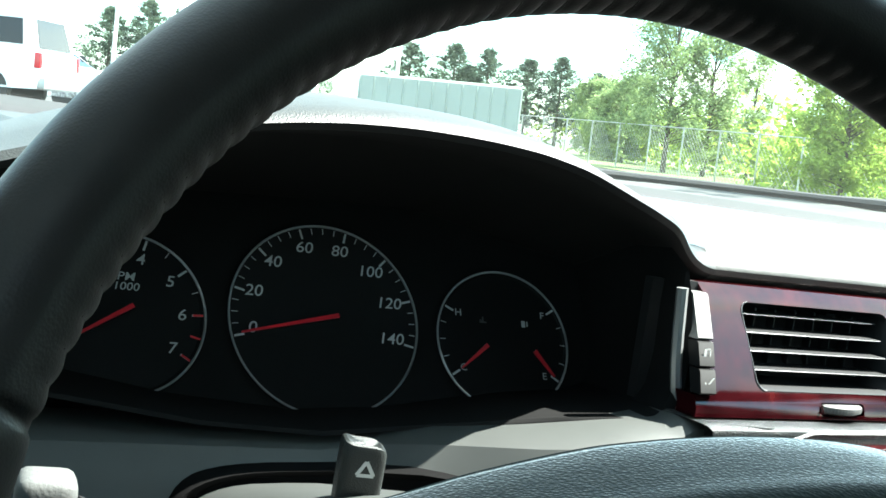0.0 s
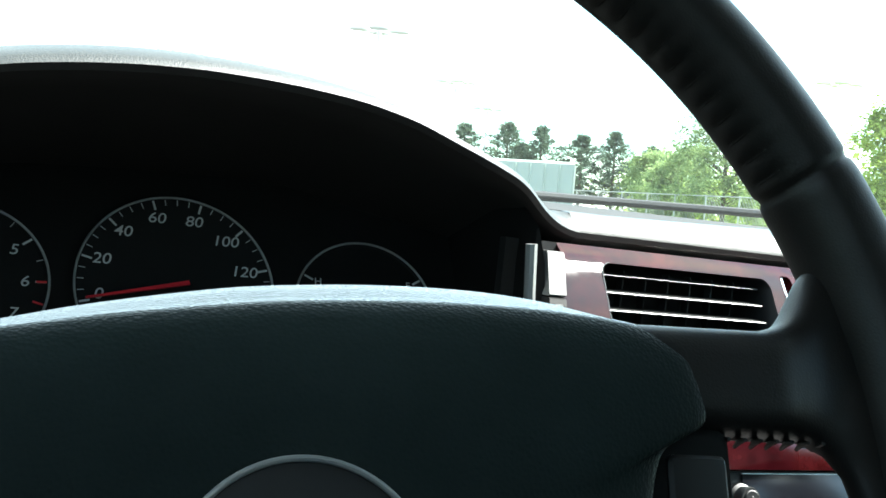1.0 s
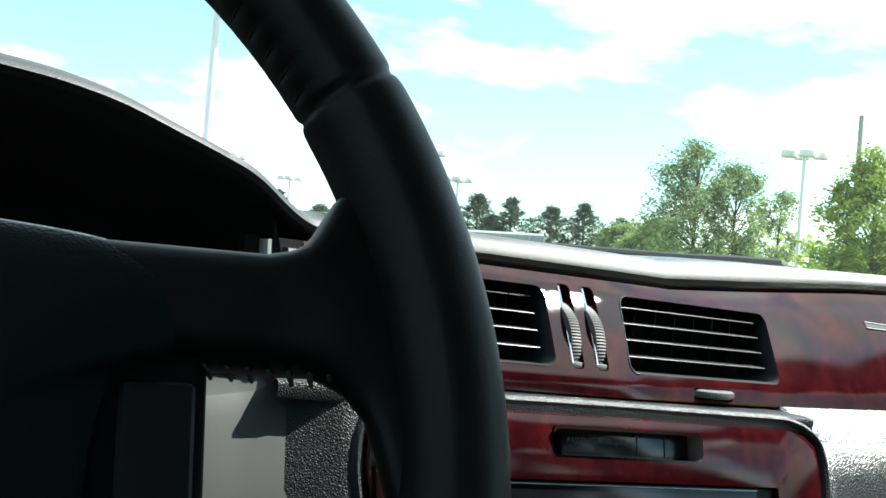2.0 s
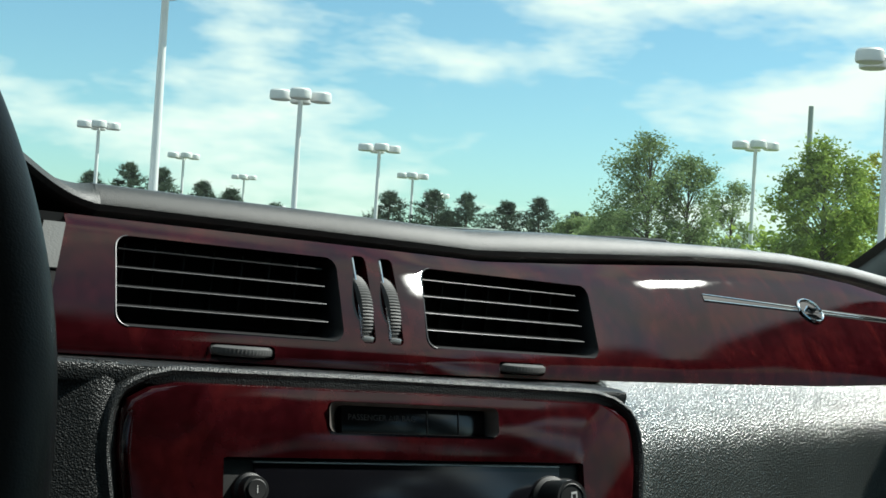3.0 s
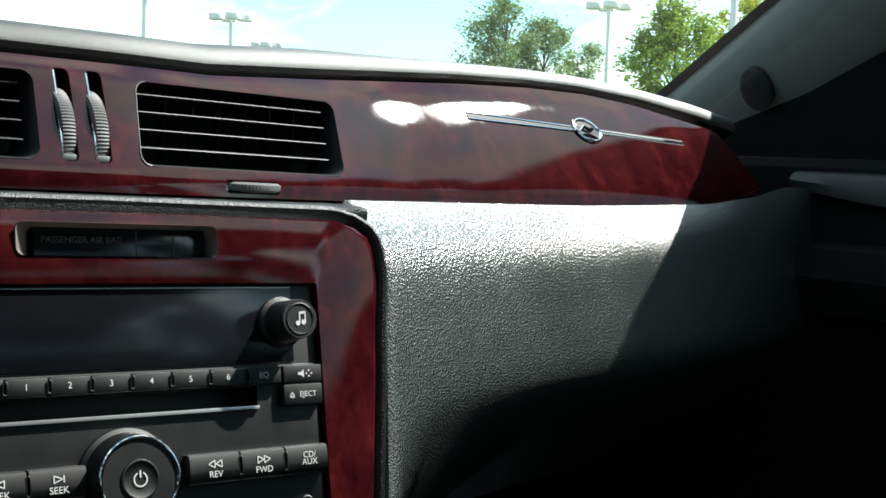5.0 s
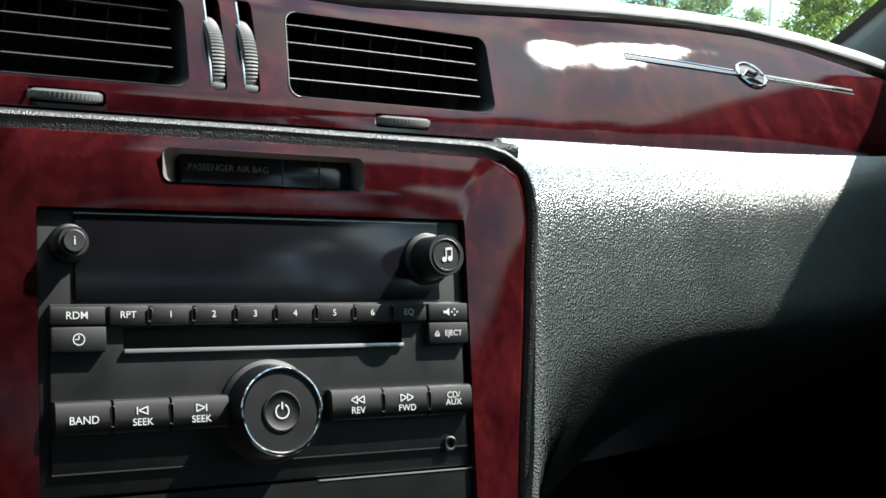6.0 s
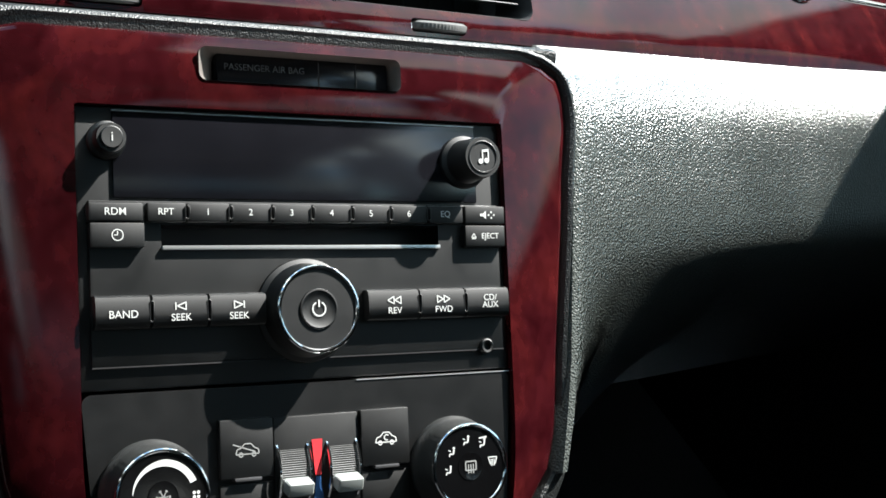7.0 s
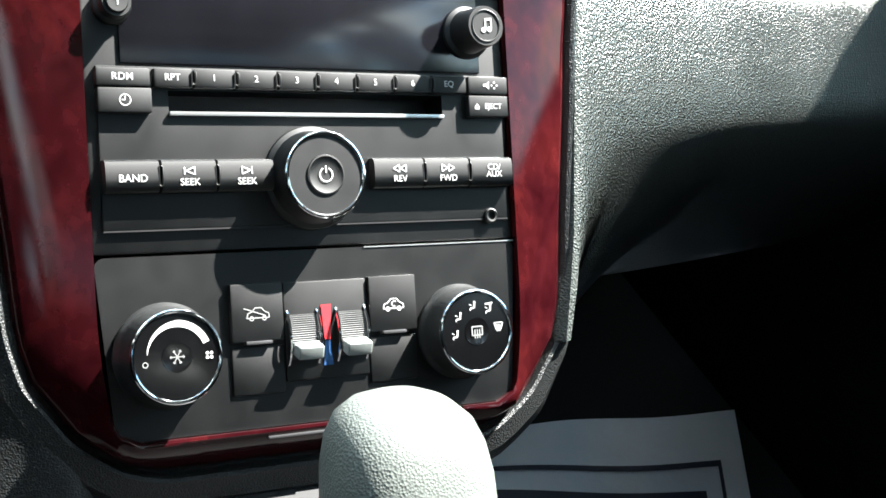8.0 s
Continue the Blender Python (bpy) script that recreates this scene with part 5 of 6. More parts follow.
def rim_point(a, b, grow=1.0):
    """a round the wheel, b round the section: 0 outside, a quarter turn to the driver, half a turn inside."""
    r = A0 * grow
    away = from_spoke(a)
    # sewn crease on the driver's side, and the grip, a little fuller below its seam
    r *= 1 + 0.030 * math.exp(-((b - 1.95) / 0.10) ** 2)
    r *= 1 + 0.025 * max(0.0, min(1.0, (25.0 - away) / 1.5)) - 0.075 * math.exp(-((away - 25.2) / 0.45) ** 2)
    # the leather is drawn in at each stitch along the inner edge
    if away > 25.5:
        pull = abs(math.sin(a * STITCHES / 2 + (b - math.pi) * 0.55)) ** 0.55
        r *= 1 - 0.085 * (1 - pull) * math.exp(-((b - 3.05) / 0.42) ** 2)
    return ((R0 + r * math.cos(b)) * math.cos(a), (R0 + r * math.cos(b)) * math.sin(a), r * 1.05 * math.sin(b))


rows = [[rim_point(2 * math.pi * i / 900, 2 * math.pi * k / 40) for k in range(40)] for i in range(900)]
part("rim", loft(rows + [rows[0]], close=True), M_LEATHER, wheel, "black leather rim", sharp=0)
# thread along the inner edge
lace = []
for i in range(STITCHES):
    a = 2 * math.pi * i / STITCHES
    if from_spoke(a) < 26.5:
        continue
    p = [rim_point(a - (b - math.pi) * 1.1 / STITCHES, b, 1.0) for b in (2.62, 2.85, 3.10, 3.35)]
    lace.append(tube(p, [0.00030, 0.00052, 0.00052, 0.00030], 6))
part("lacing", join(*lace), M_LEATHER, wheel, "raised lacing on the inner edge")["kind"] = "stuff"

# spokes with a soft flare into the rim
SPOKE_TOP = [(0.080, 0.0430), (0.120, 0.0435), (0.1265, 0.0452), (0.1310, 0.0482), (0.1340, 0.0535), (0.1370, 0.0590), (0.142, 0.0640), (0.160, 0.066)]
SPOKE_FOOT = [(0.080, 0.0170), (0.110, 0.0165), (0.1330, 0.0160), (0.1400, 0.0125), (0.1450, 0.0065), (0.1478, -0.0020), (0.1515, -0.018), (0.160, -0.040)]
rows = []
for i in range(33):
    x = 0.080 + 0.080 * i / 32
    top, foot = lerp(SPOKE_TOP, x), lerp(SPOKE_FOOT, x)
    th = 0.0105 - 0.0055 * min(1.0, max(0.0, (x - 0.122) / 0.022))
    row = []
    for k in range(36):
        a = 2 * math.pi * k / 36
        row.append((x, (top + foot) / 2 + (top - foot) / 2 * math.copysign(abs(math.cos(a)) ** 0.55, math.cos(a)), -0.001 - 0.004 * (1 - i / 32) + th * math.copysign(abs(math.sin(a)) ** 0.8, math.sin(a))))
    rows.append(row)
for mirror in (False, True):
    b = loft(rows, close=True, cap=True)
    if mirror:
        b.transform(TURNED @ Matrix.Diagonal((-1, 1, 1, 1)) @ TURNED.inverted())
    part("spoke", b, M_LEATHER, wheel, "black leather spoke", sharp=0)
# lacing under the spoke's leather
lace = [tube([(x - 0.0020, 0.0150, 0.004), (x, 0.0156, -0.001), (x + 0.0020, 0.0150, -0.006)], [0.0005, 0.0009, 0.0005], 6) for x in np.linspace(0.108, 0.136, 7)]
part("spoke_lacing", join(*lace), M_LEATHER, wheel, "coarse lacing under the spoke")

# hub pad: broad top edge, cut back for the switch pods, narrowing downwards
HUB = [(103.5, 32), (105, 25), (103, 19.5), (97, 16.8), (91, 13), (88, 6), (86, -4), (84, -20), (80, -45), (72, -70), (58, -88), (35, -98), (0, -103), (-35, -98), (-62, -86), (-80, -68),
       (-90, -45), (-97, -20), (-103, 0), (-104, 14), (-98, 22), (-85, 27.2), (-60, 32), (-38, 36.5), (-9, 41.2), (10, 43.2), (30, 44.6), (50, 45.2), (66, 45), (81, 44), (89, 42.5), (96, 39.8), (101, 37)]
hc = Vector((-0.004, -0.025))
knots = [Vector((a / 1000, b_ / 1000)) for a, b_ in HUB]
hub_loop = []
for i in range(len(knots)):
    p0, p1, p2, p3 = (knots[(i + o) % len(knots)] for o in (-1, 0, 1, 2))
    for t in (0.0, 0.25, 0.5, 0.75):
        hub_loop.append(0.5 * (2 * p1 + (p2 - p0) * t + (2 * p0 - 5 * p1 + 4 * p2 - p3) * t * t + (3 * p1 - p0 - 3 * p2 + p3) * t ** 3))
rows = []
for s, z in ((0.97, -0.042), (1.0, -0.034), (1.0, -0.022), (1.0, -0.010), (0.998, -0.004), (0.985, 0.0008), (0.955, 0.0048), (0.90, 0.0088), (0.80, 0.0128), (0.64, 0.0164), (0.45, 0.0185), (0.25, 0.0193), (0.02, 0.0196)):
    wide = int((1 - s) * 26)
    soft = [sum((hub_loop[(i + o) % len(hub_loop)] for o in range(-wide, wide + 1)), Vector((0, 0))) / (2 * wide + 1) for i in range(len(hub_loop))]
    rows.append([(hc.x + (q.x - hc.x) * s, hc.y + (q.y - hc.y) * s + 0.40 * max(0.0, -z - 0.003) * max(0.0, q.y / 0.045), z) for q in soft])
part("hub_pad", loft(rows, close=True, cap=True), M_HUB, wheel, "grained slate-grey hub pad", sharp=0)
part("emblem_ring", tube([(-0.0036 + 0.0268 * math.cos(a * math.pi / 36), -0.0225 + 0.0268 * math.sin(a * math.pi / 36), 0.0200) for a in range(72)], 0.0007, 8, closed=True), M_SILVER, wheel, "thin chrome ring")
b = lathe([(0.0268, -0.002), (0.0266, 0.0006), (0.0255, 0.0009), (0.0003, 0.0012)], 48)
b.transform(pose(-0.0036, -0.0225, 0.0188, -90, 0, 0))
part("emblem_field", b, M_BLACK, wheel, "round black emblem field")
# black switch pods beside the hub
b = box(0.083, 0.1075, -0.060, 0.0180, -0.016, 0.0035, 0.0045, 4)
pod = part("switch_pod", b, M_SHROUD, wheel, "black switch pod beside the hub")
part("rocker", box(0.088, 0.1045, -0.020, 0.0110, -0.002, 0.0052, 0.0025, 3), M_CLIM, pod)
b = box(0.083, 0.1075, -0.060, 0.0180, -0.016, 0.0035, 0.0045, 4)
b.transform(TURNED @ Matrix.Diagonal((-1, 1, 1, 1)) @ TURNED.inverted())
part("switch_pod", b, M_SHROUD, wheel, "black switch pod beside the hub")

# ---- gear lever ----
gear = thing("gear_lever", "grey grained gear lever knob catching the sun", "gear lever", CAR @ pose(-0.0400, -0.165, 0.733))
rows = []
for u, w, d in ((-0.10, 0.014, 0.014), (-0.085, 0.022, 0.020), (-0.060, 0.0272, 0.0240), (-0.030, 0.0279, 0.0245), (0.000, 0.0280, 0.0248), (0.016, 0.0277, 0.0245), (0.028, 0.0270, 0.0240), (0.037, 0.0250, 0.0224), (0.0437, 0.0216, 0.0194), (0.0480, 0.0162, 0.0146), (0.0505, 0.0090, 0.0082), (0.0515, 0.001, 0.001)):
    rows.append([(w * math.copysign(abs(math.cos(a)) ** 0.8, math.cos(a)), d * math.copysign(abs(math.sin(a)) ** 0.8, math.sin(a)) + 0.25 * u, u) for a in [2 * math.pi * k / 36 for k in range(36)]])
part("knob", loft(rows, close=True, cap=True), M_KNOB, gear, "grey grained knob", sharp=0)
part("shaft", tube([(0, -0.022, -0.09), (0, -0.03, -0.16)], 0.007, 12), M_BLACK, gear, "black shaft")

# ---- console, floor, paper mat ----
cons = thing("console", "dark centre console below the stack", "console")
rows = []
for y, z in ((0.02, 0.712), (-0.06, 0.675), (-0.16, 0.655), (-0.40, 0.640), (-0.80, 0.64)):
    rows.append([(-0.16, y, 0.40), (-0.145, y, z - 0.02), (-0.12, y, z), (0.055, y, z), (0.078, y, z - 0.02), (0.09, y, 0.40)])
part("body", loft(rows), M_BLACK, cons)
part("shift_plate", box(-0.075, 0.02, -0.30, -0.08, 0.655, 0.664, 0.003), M_BLACK, cons, "black plate round the lever")
floor = thing("floor", "dark carpeted footwell floor with a rising toe board", "floor", kind="structure")


def floor_z(y):
    return max(0.40, 0.40 + 0.5 * (y - 0.35))


rows = [[(x, y, floor_z(y)) for x in np.linspace(-0.80, 0.80, 9)] for y in (-1.3, -0.6, 0.0, 0.35, 0.5, 0.7, 0.9)]
bm = loft(rows)
part("carpet", bm, M_CARPET, floor)
paper = thing("paper_mat", "white paper floor mat with a dark printed frame, in the footwell", "paper mat")


def on_paper(u, v, lift=0.004):
    """u across, v from its far edge towards the seat."""
    p = Vector((0.436, 0.531, 0)).lerp(Vector((0.741, 0.516, 0)), u)
    q = Vector((0.336, 0.361, 0)).lerp(Vector((0.583, 0.266, 0)), u)
    r = p.lerp(q, v)
    r.z = floor_z(r.y) + lift + 0.003 * math.sin(7 * u + 3 * v) * (1 - v) + 0.004 * math.sin(3.1 * u) * (v < 0.02)
    return r


part("sheet", loft([[on_paper(i / 16 * 1.12 - 0.12, j / 18) for i in range(17)] for j in range(19)]), M_PAPER, paper)


def ink(u0, u1, v0, v1, name="print_line"):
    part(name, loft([[on_paper(u0 + (u1 - u0) * i / 12, v0 + (v1 - v0) * j / 6, 0.0062) for i in range(13)] for j in range(7)]), M_INK, paper)


ink(-0.12, 0.90, 0.255, 0.285)
ink(0.885, 0.90, 0.285, 1.0)
ink(-0.12, 0.82, 0.40, 0.98, "print_field")

# ---- the car's shell ----
shell = thing("car_cabin", "grey-trimmed car cabin with windshield", "car cabin", kind="structure")
PIL = [Vector(p) for p in ((0.8841, 0.6243, 1.0164), (0.8481, 0.4865, 1.0811), (0.8057, 0.3222, 1.1595), (0.7569, 0.1430, 1.2443), (0.7283, -0.0011, 1.3556), (0.7145, -0.1283, 1.4351), (0.7039, -0.3191, 1.4775))]


def pillar(s):
    rows = []
    for i, p in enumerate(PIL):
        q = Vector((s * p.x, p.y, p.z))
        rows.append([q + Vector((s * dx, dy, dz)) for dx, dy, dz in ((0, 0, 0), (-0.009, -0.010, -0.004), (-0.015, -0.026, -0.012), (-0.013, -0.046, -0.024), (-0.003, -0.068, -0.040), (0.016, -0.086, -0.056), (0.042, -0.096, -0.066), (0.075, -0.092, -0.064), (0.095, 0.0, 0.0), (0.04, 0.02, 0.01))])
    return loft(rows, close=True, cap=True)


part("pillar", pillar(1), M_TRIM, shell, "grey windshield pillar trim")
part("pillar", pillar(-1), M_TRIM, shell, "grey windshield pillar trim")
# dark band along the glass edge
for s in (1, -1):
    rows = [[Vector((s * (p.x - 0.010), p.y + 0.004, p.z + 0.004)), Vector((s * (p.x + 0.03), p.y + 0.006, p.z + 0.006))] for p in PIL]
    part("glass_edge_band", loft(rows), M_BLACK, shell, "black band at the glass edge")
# round speaker grille low on the pillar
TWEET = Vector((0.8175, 0.3500, 1.0745))
sp_at = Matrix.Translation(TWEET) @ Vector((-0.84, -0.16, -0.50)).to_track_quat("-Y", "Z").to_matrix().to_4x4()
b = lathe([(0.0190, -0.012), (0.0190, 0.0), (0.0182, 0.0008), (0.0165, 0.0014), (0.0005, 0.0020)], 40)
b.transform(sp_at @ Matrix.Diagonal((0.92, 1.0, 1.25, 1)))
part("tweeter_grille", b, M_HOOD, shell, "round dark speaker grille")
rows = []
for y, z in ((-0.33, 1.445), (-0.40, 1.458), (-0.7, 1.475), (-1.2, 1.47), (-2.2, 1.38)):
    rows.append([(x, y - 0.03 * (1 - (x / 0.6) ** 2) * (1 if y > -0.5 else 0), z + 0.02 * (1 - (x / 0.62) ** 2)) for x in np.linspace(-0.70, 0.70, 17)])
rf = part("headliner", loft(rows), M_LINER, shell, "pale roof lining")
sol = rf.modifiers.new("thickness", "SOLIDIFY")
sol.thickness, sol.offset = 0.02, 1
# windshield
rows = []
for u in np.linspace(0, 1, 14):
    row = []
    for j in range(21):
        v = -1 + 2 * j / 20
        lo = Vector((0.79 * v, 0.80 - 0.40 * v * v, 1.040))
        hi = Vector((0.68 * v, -0.33, 1.460 + 0.02 * (1 - v * v)))
        p = lo.lerp(hi, u)
        p.z += 0.040 * math.sin(u * math.pi) * (1 - v ** 4)
        row.append(p)
    rows.append(row)
ws = part("windshield", loft(rows), M_GLASS, shell, "clear windshield glass", sharp=0)
ws.visible_shadow = False
# doors with window openings, and the rear of the cabin
for s in (1, -1):
    b = box(0.745, 0.80, -1.3, 0.95, 0.38, 1.005, 0.02, 3)
    if s < 0:
        b.transform(Matrix.Diagonal((-1, 1, 1, 1)))
    door = part("door", b, M_DOOR, shell, "dark door panel")
    rail = tube([(s * 0.62, -0.20, 1.43), (s * 0.60, -0.6, 1.455), (s * 0.60, -1.2, 1.45), (s * 0.66, -1.9, 1.30)], 0.03, 10)
    part("roof_rail", rail, M_LINER, shell)
    part("centre_pillar", tube([(s * 0.76, -0.75, 0.95), (s * 0.70, -0.80, 1.25), (s * 0.62, -0.84, 1.44)], 0.045, 10), M_TRIM, shell)
# armrest of the passenger's door
rows = []
for y in np.linspace(0.20, -0.6, 9):
    rows.append([(0.745, y, 0.93), (0.70, y, 0.925), (0.69, y, 0.90), (0.70, y, 0.87), (0.745, y, 0.86)])
part("door_ledge", loft(rows), M_DOOR, shell, "door ledge")
# smooth cap along the top of the passenger's door
rows = []
for k in range(15):
    u = k / 14
    y, h = 0.235 - 0.34 * u, 0.004 + 0.030 * math.sin(math.pi * min(1.0, 0.06 + u * 0.75)) ** 0.7
    rows.append([(0.7445, y, 0.992), (0.7370, y, 0.990), (0.7320, y, 0.990 - h * 0.45), (0.7335, y, 0.990 - h * 0.9), (0.7445, y, 0.990 - h)])
part("door_cap", loft(rows, cap=True), M_BLACK, shell, "smooth dark cap on the door")
part("firewall", box(-0.80, 0.80, 0.885, 0.92, 0.38, 1.02), M_BLACK, shell)
part("rear_bulkhead", box(-0.78, 0.78, -1.36, -1.30, 0.38, 1.08), M_HOOD, shell)
part("rear_window", loft([[(x, -1.34 + o, 1.08), (x * 0.92, -1.36 + o, 1.40)] for x in (-0.74, -0.25, 0.25, 0.74) for o in (0.0,)]), M_PRIVACY, shell, "dark rear window")
for s in (1, -1):
    x0, x1 = (0.745, 0.79) if s > 0 else (-0.79, -0.745)
    part("rear_side", box(x0, x1, -1.32, -1.20, 0.98, 1.48), M_HOOD, shell)
    def side(y, z):
        return s * (0.86 - 0.30 * (z - 1.0))
    sail = loft([[(side(y, z) + o, y, z) for y, z in ((0.46, 1.0), (-0.02, 1.0), (-0.08, 1.16), (-0.14, 1.30), (-0.02, 1.34), (0.14, 1.24), (0.30, 1.14))] for o in (0.0, 0.01 * s)], close=True, cap=True)
    part("door_sail", sail, M_DOOR, shell, "black corner panel of the door")
    pane = part("side_window", loft([[(side(y, z) + o, y, z) for y, z in ((0.12, 1.0), (0.09, 1.19), (-0.10, 1.33), (-0.28, 1.40), (-0.64, 1.42), (-0.64, 1.0))] for o in (0.0, 0.004 * s)], close=True, cap=True), M_SIDE, shell, "tinted side window")
    part("rear_side_window", loft([[(side(y, z) + o, y, z) for y, z in ((-0.84, 1.0), (-0.84, 1.42), (-1.18, 1.40), (-1.20, 1.0))] for o in (0.0, 0.004 * s)], close=True, cap=True), M_PRIVACY, shell, "dark rear side window")
# unseen board added under the roof to shade the steering wheel
visor = thing("unseen_sun_block", "unseen pale board added to keep the sun off the wheel", "sun visor")
b = box(-0.60, 0.13, -0.36, -0.17, -0.006, 0.006, 0.005, 3)
b.transform(pose(0, 0, 1.43) @ pose(0, 0, 0, -4, 0, 0))
part("board", b, M_LINER, visor)
part("shade_rod", tube([(-0.60, -0.31, 1.452), (0.07, -0.31, 1.452)], 0.005, 8), M_BLACK, visor)
# cowl, bonnet and wiper beyond the glass
def base_y(x):
    return 0.80 - 0.647 * x * x


cowl = thing("cowl", "black plastic cowl below the windshield", "cowl", kind="structure")
rows = []
for j in range(29):
    x = -0.72 + 1.44 * j / 28
    y = base_y(x)
    rows.append([(x, y - 0.035, 1.030), (x, y - 0.012, 1.043), (x * 1.01, y + 0.010, 1.052), (x * 1.02, y + 0.06, 1.030), (x * 1.03, y + 0.14, 1.015)])
part("cowl_panel", loft(rows), M_BLACK, cowl)
bonnet = thing("bonnet", "dark painted bonnet of the car", "bonnet", kind="structure")
rows = []
for j in range(29):
    x = -0.82 + 1.64 * j / 28
    y = base_y(x)
    rows.append([(x, y + 0.13, 1.010), (x, 1.2, 0.995 - 0.07 * x * x), (x, 1.6, 0.95 - 0.09 * x * x), (x * 0.95, 1.95, 0.87 - 0.09 * x * x), (x * 0.93, 2.05, 0.70), (x * 0.93, 2.0, 0.30)])
part("panel", loft(rows), M_FRONT, bonnet)
wip = thing("wiper", "black windshield wiper resting on the glass", "wiper")
path = [(0.10 + 0.55 * u, 0.83 - 0.22 * u * u, 1.053 + 0.020 * u) for u in np.linspace(0, 1, 13)]
part("blade", tube(path, [0.005] * 11 + [0.0075, 0.0075], 8), M_BLACK, wip)
part("tip_cap", tube([(0.648, 0.612, 1.075), (0.656, 0.606, 1.071)], 0.005, 8), M_TRIM, wip)
part("arm", tube([(0.02, 0.92, 1.02), (0.15, 0.87, 1.055), (0.36, 0.78, 1.062)], [0.008, 0.007, 0.005], 8), M_BLACK, wip)

# ---- outside: lot, grass, fence, lamps, trees, vehicles ----
M_ASPHALT = mat("asphalt", (0.055, 0.055, 0.054), 0.9, vary=0.25, scale=0.6, bump=0.5, bump_scale=60)
M_GRASS = mat("dry_grass", (0.10, 0.14, 0.045), 0.9, vary=0.3, scale=0.8, bump=0.6, bump_scale=20)
M_WHITE = mat("white_enamel", (0.78, 0.78, 0.76), 0.45, vary=0.04, scale=2)
M_VANW = mat("white_car_paint", (0.72, 0.73, 0.73), 0.3, coat=0.6)
M_STEEL = mat("galvanised_wire", (0.42, 0.43, 0.43), 0.5, metal=0.7)
M_DARKGLASS = mat("dark_car_glass", (0.03, 0.035, 0.04), 0.06, spec=0.15)
M_TYRE = mat("tyre_rubber", (0.02, 0.02, 0.02), 0.8)
M_TAIL = mat("red_tail_lamp", (0.5, 0.02, 0.03), 0.2)
M_BARK = mat("bark", (0.10, 0.08, 0.06), 0.9, vary=0.3, scale=6)
M_LEAF = leaf_material("poplar_leaves", (0.140, 0.205, 0.085), (0.370, 0.460, 0.210), 1.6)
M_LEAF2 = leaf_material("bright_leaves", (0.190, 0.280, 0.060), (0.450, 0.560, 0.130), 1.6)
M_LEAF3 = leaf_material("yellow_leaves", (0.300, 0.330, 0.060), (0.620, 0.640, 0.150), 1.8)
M_PINE = leaf_material("pine_needles", (0.040, 0.065, 0.045), (0.105, 0.145, 0.095), 1.2)
M_SHED = mat("pale_sheet_metal", (0.30, 0.34, 0.31), 0.5, vary=0.06, scale=0.5)
ID = Matrix.Identity(4)

ground = thing("ground", "wide asphalt lot running to the horizon", "ground", ID, kind="structure")
bm = bmesh.new()
bmesh.ops.create_circle(bm, cap_ends=True, segments=64, radius=2500)
part("asphalt", bm, M_ASPHALT, ground)
verge = thing("verge", "strip of dry grass along the fence", "grass", ID, kind="structure")
bm = loft([[(30.0, 27.5, 0.03), (33.0, 42.0, 0.03), (36, 55, 0.03), (20, 95, 0.03)], [(80, 20, 0.05), (80, 60, 0.05), (90, 90, 0.05), (90, 130, 0.05)]])
part("turf", bm, M_GRASS, verge)


bank = thing("raised_lot", "slightly raised asphalt part of the lot", "pavement", ID, kind="structure")
part("asphalt", loft([[(x, 17, 0.001), (x, 22, h), (x, 60, h), (x, 66, 0.001)] for x, h in ((-60, 0.002), (-50, 0.42), (9, 0.42), (14, 0.002))]), M_ASPHALT, bank)


def lamp_post(at, h, turn=0.0, drums=4):
    t = thing("street_lamp", "white lot lamp post with drum-shaped heads", "street lamp", Matrix.Translation(at) @ pose(0, 0, 0, 0, 0, turn), group="lot lamps")
    part("pole", tube([(0, 0, 0), (0, 0, h * 0.5), (0, 0, h)], [0.13, 0.11, 0.09], 12), M_WHITE, t)
    part("foot", box(-0.28, 0.28, -0.28, 0.28, 0, 0.6, 0.03), M_SHED, t)
    for k in range(drums):
        a = math.pi / 2 * k + math.pi / 4
        c = Vector((0.78 * math.cos(a), 0.78 * math.sin(a), h - 0.05))
        hd = part("lamp_head", loft([[(c.x + r * math.cos(q * math.pi / 12), c.y + r * math.sin(q * math.pi / 12), c.z + z) for q in range(24)] for r, z in ((0.02, 0.22), (0.36, 0.21), (0.41, 0.15), (0.42, -0.10), (0.40, -0.16), (0.36, -0.18), (0.02, -0.15))], close=True, cap=True), M_WHITE, t, "white drum lamp")
        part("lamp_arm", tube([(0, 0, h - 0.02), (c.x * 0.6, c.y * 0.6, h - 0.02)], 0.05, 8), M_WHITE, t)
    return t


for x, y, h, turn in ((20.43, 44.89, 7.5, 20), (33.36, 62.34, 7.7, 25), (47.29, 82.82, 8.1, 10), (57.82, 96.87, 7.8, 30), (31.91, 89.87, 8.4, 40), (45.84, 112.1, 8.8, 15), (47.15, 47.43, 8.5, 10), (30.35, 25.13, 8.15, 35), (10.21, 31.06, 7.9, 30), (20.2, 71.2, 8.1, 30), (70.0, 118.0, 8.0, 20), (66.0, 150.0, 8.0, 5)):
    lamp_post((x, y, 0), h, turn)
pole = thing("utility_pole", "bare grey utility pole", "pole", Matrix.Translation((60.45, 56.27, 0)))
part("pole", tube([(0, 0, 0), (0, 0, 12.8)], [0.22, 0.16], 10), M_SHED, pole)


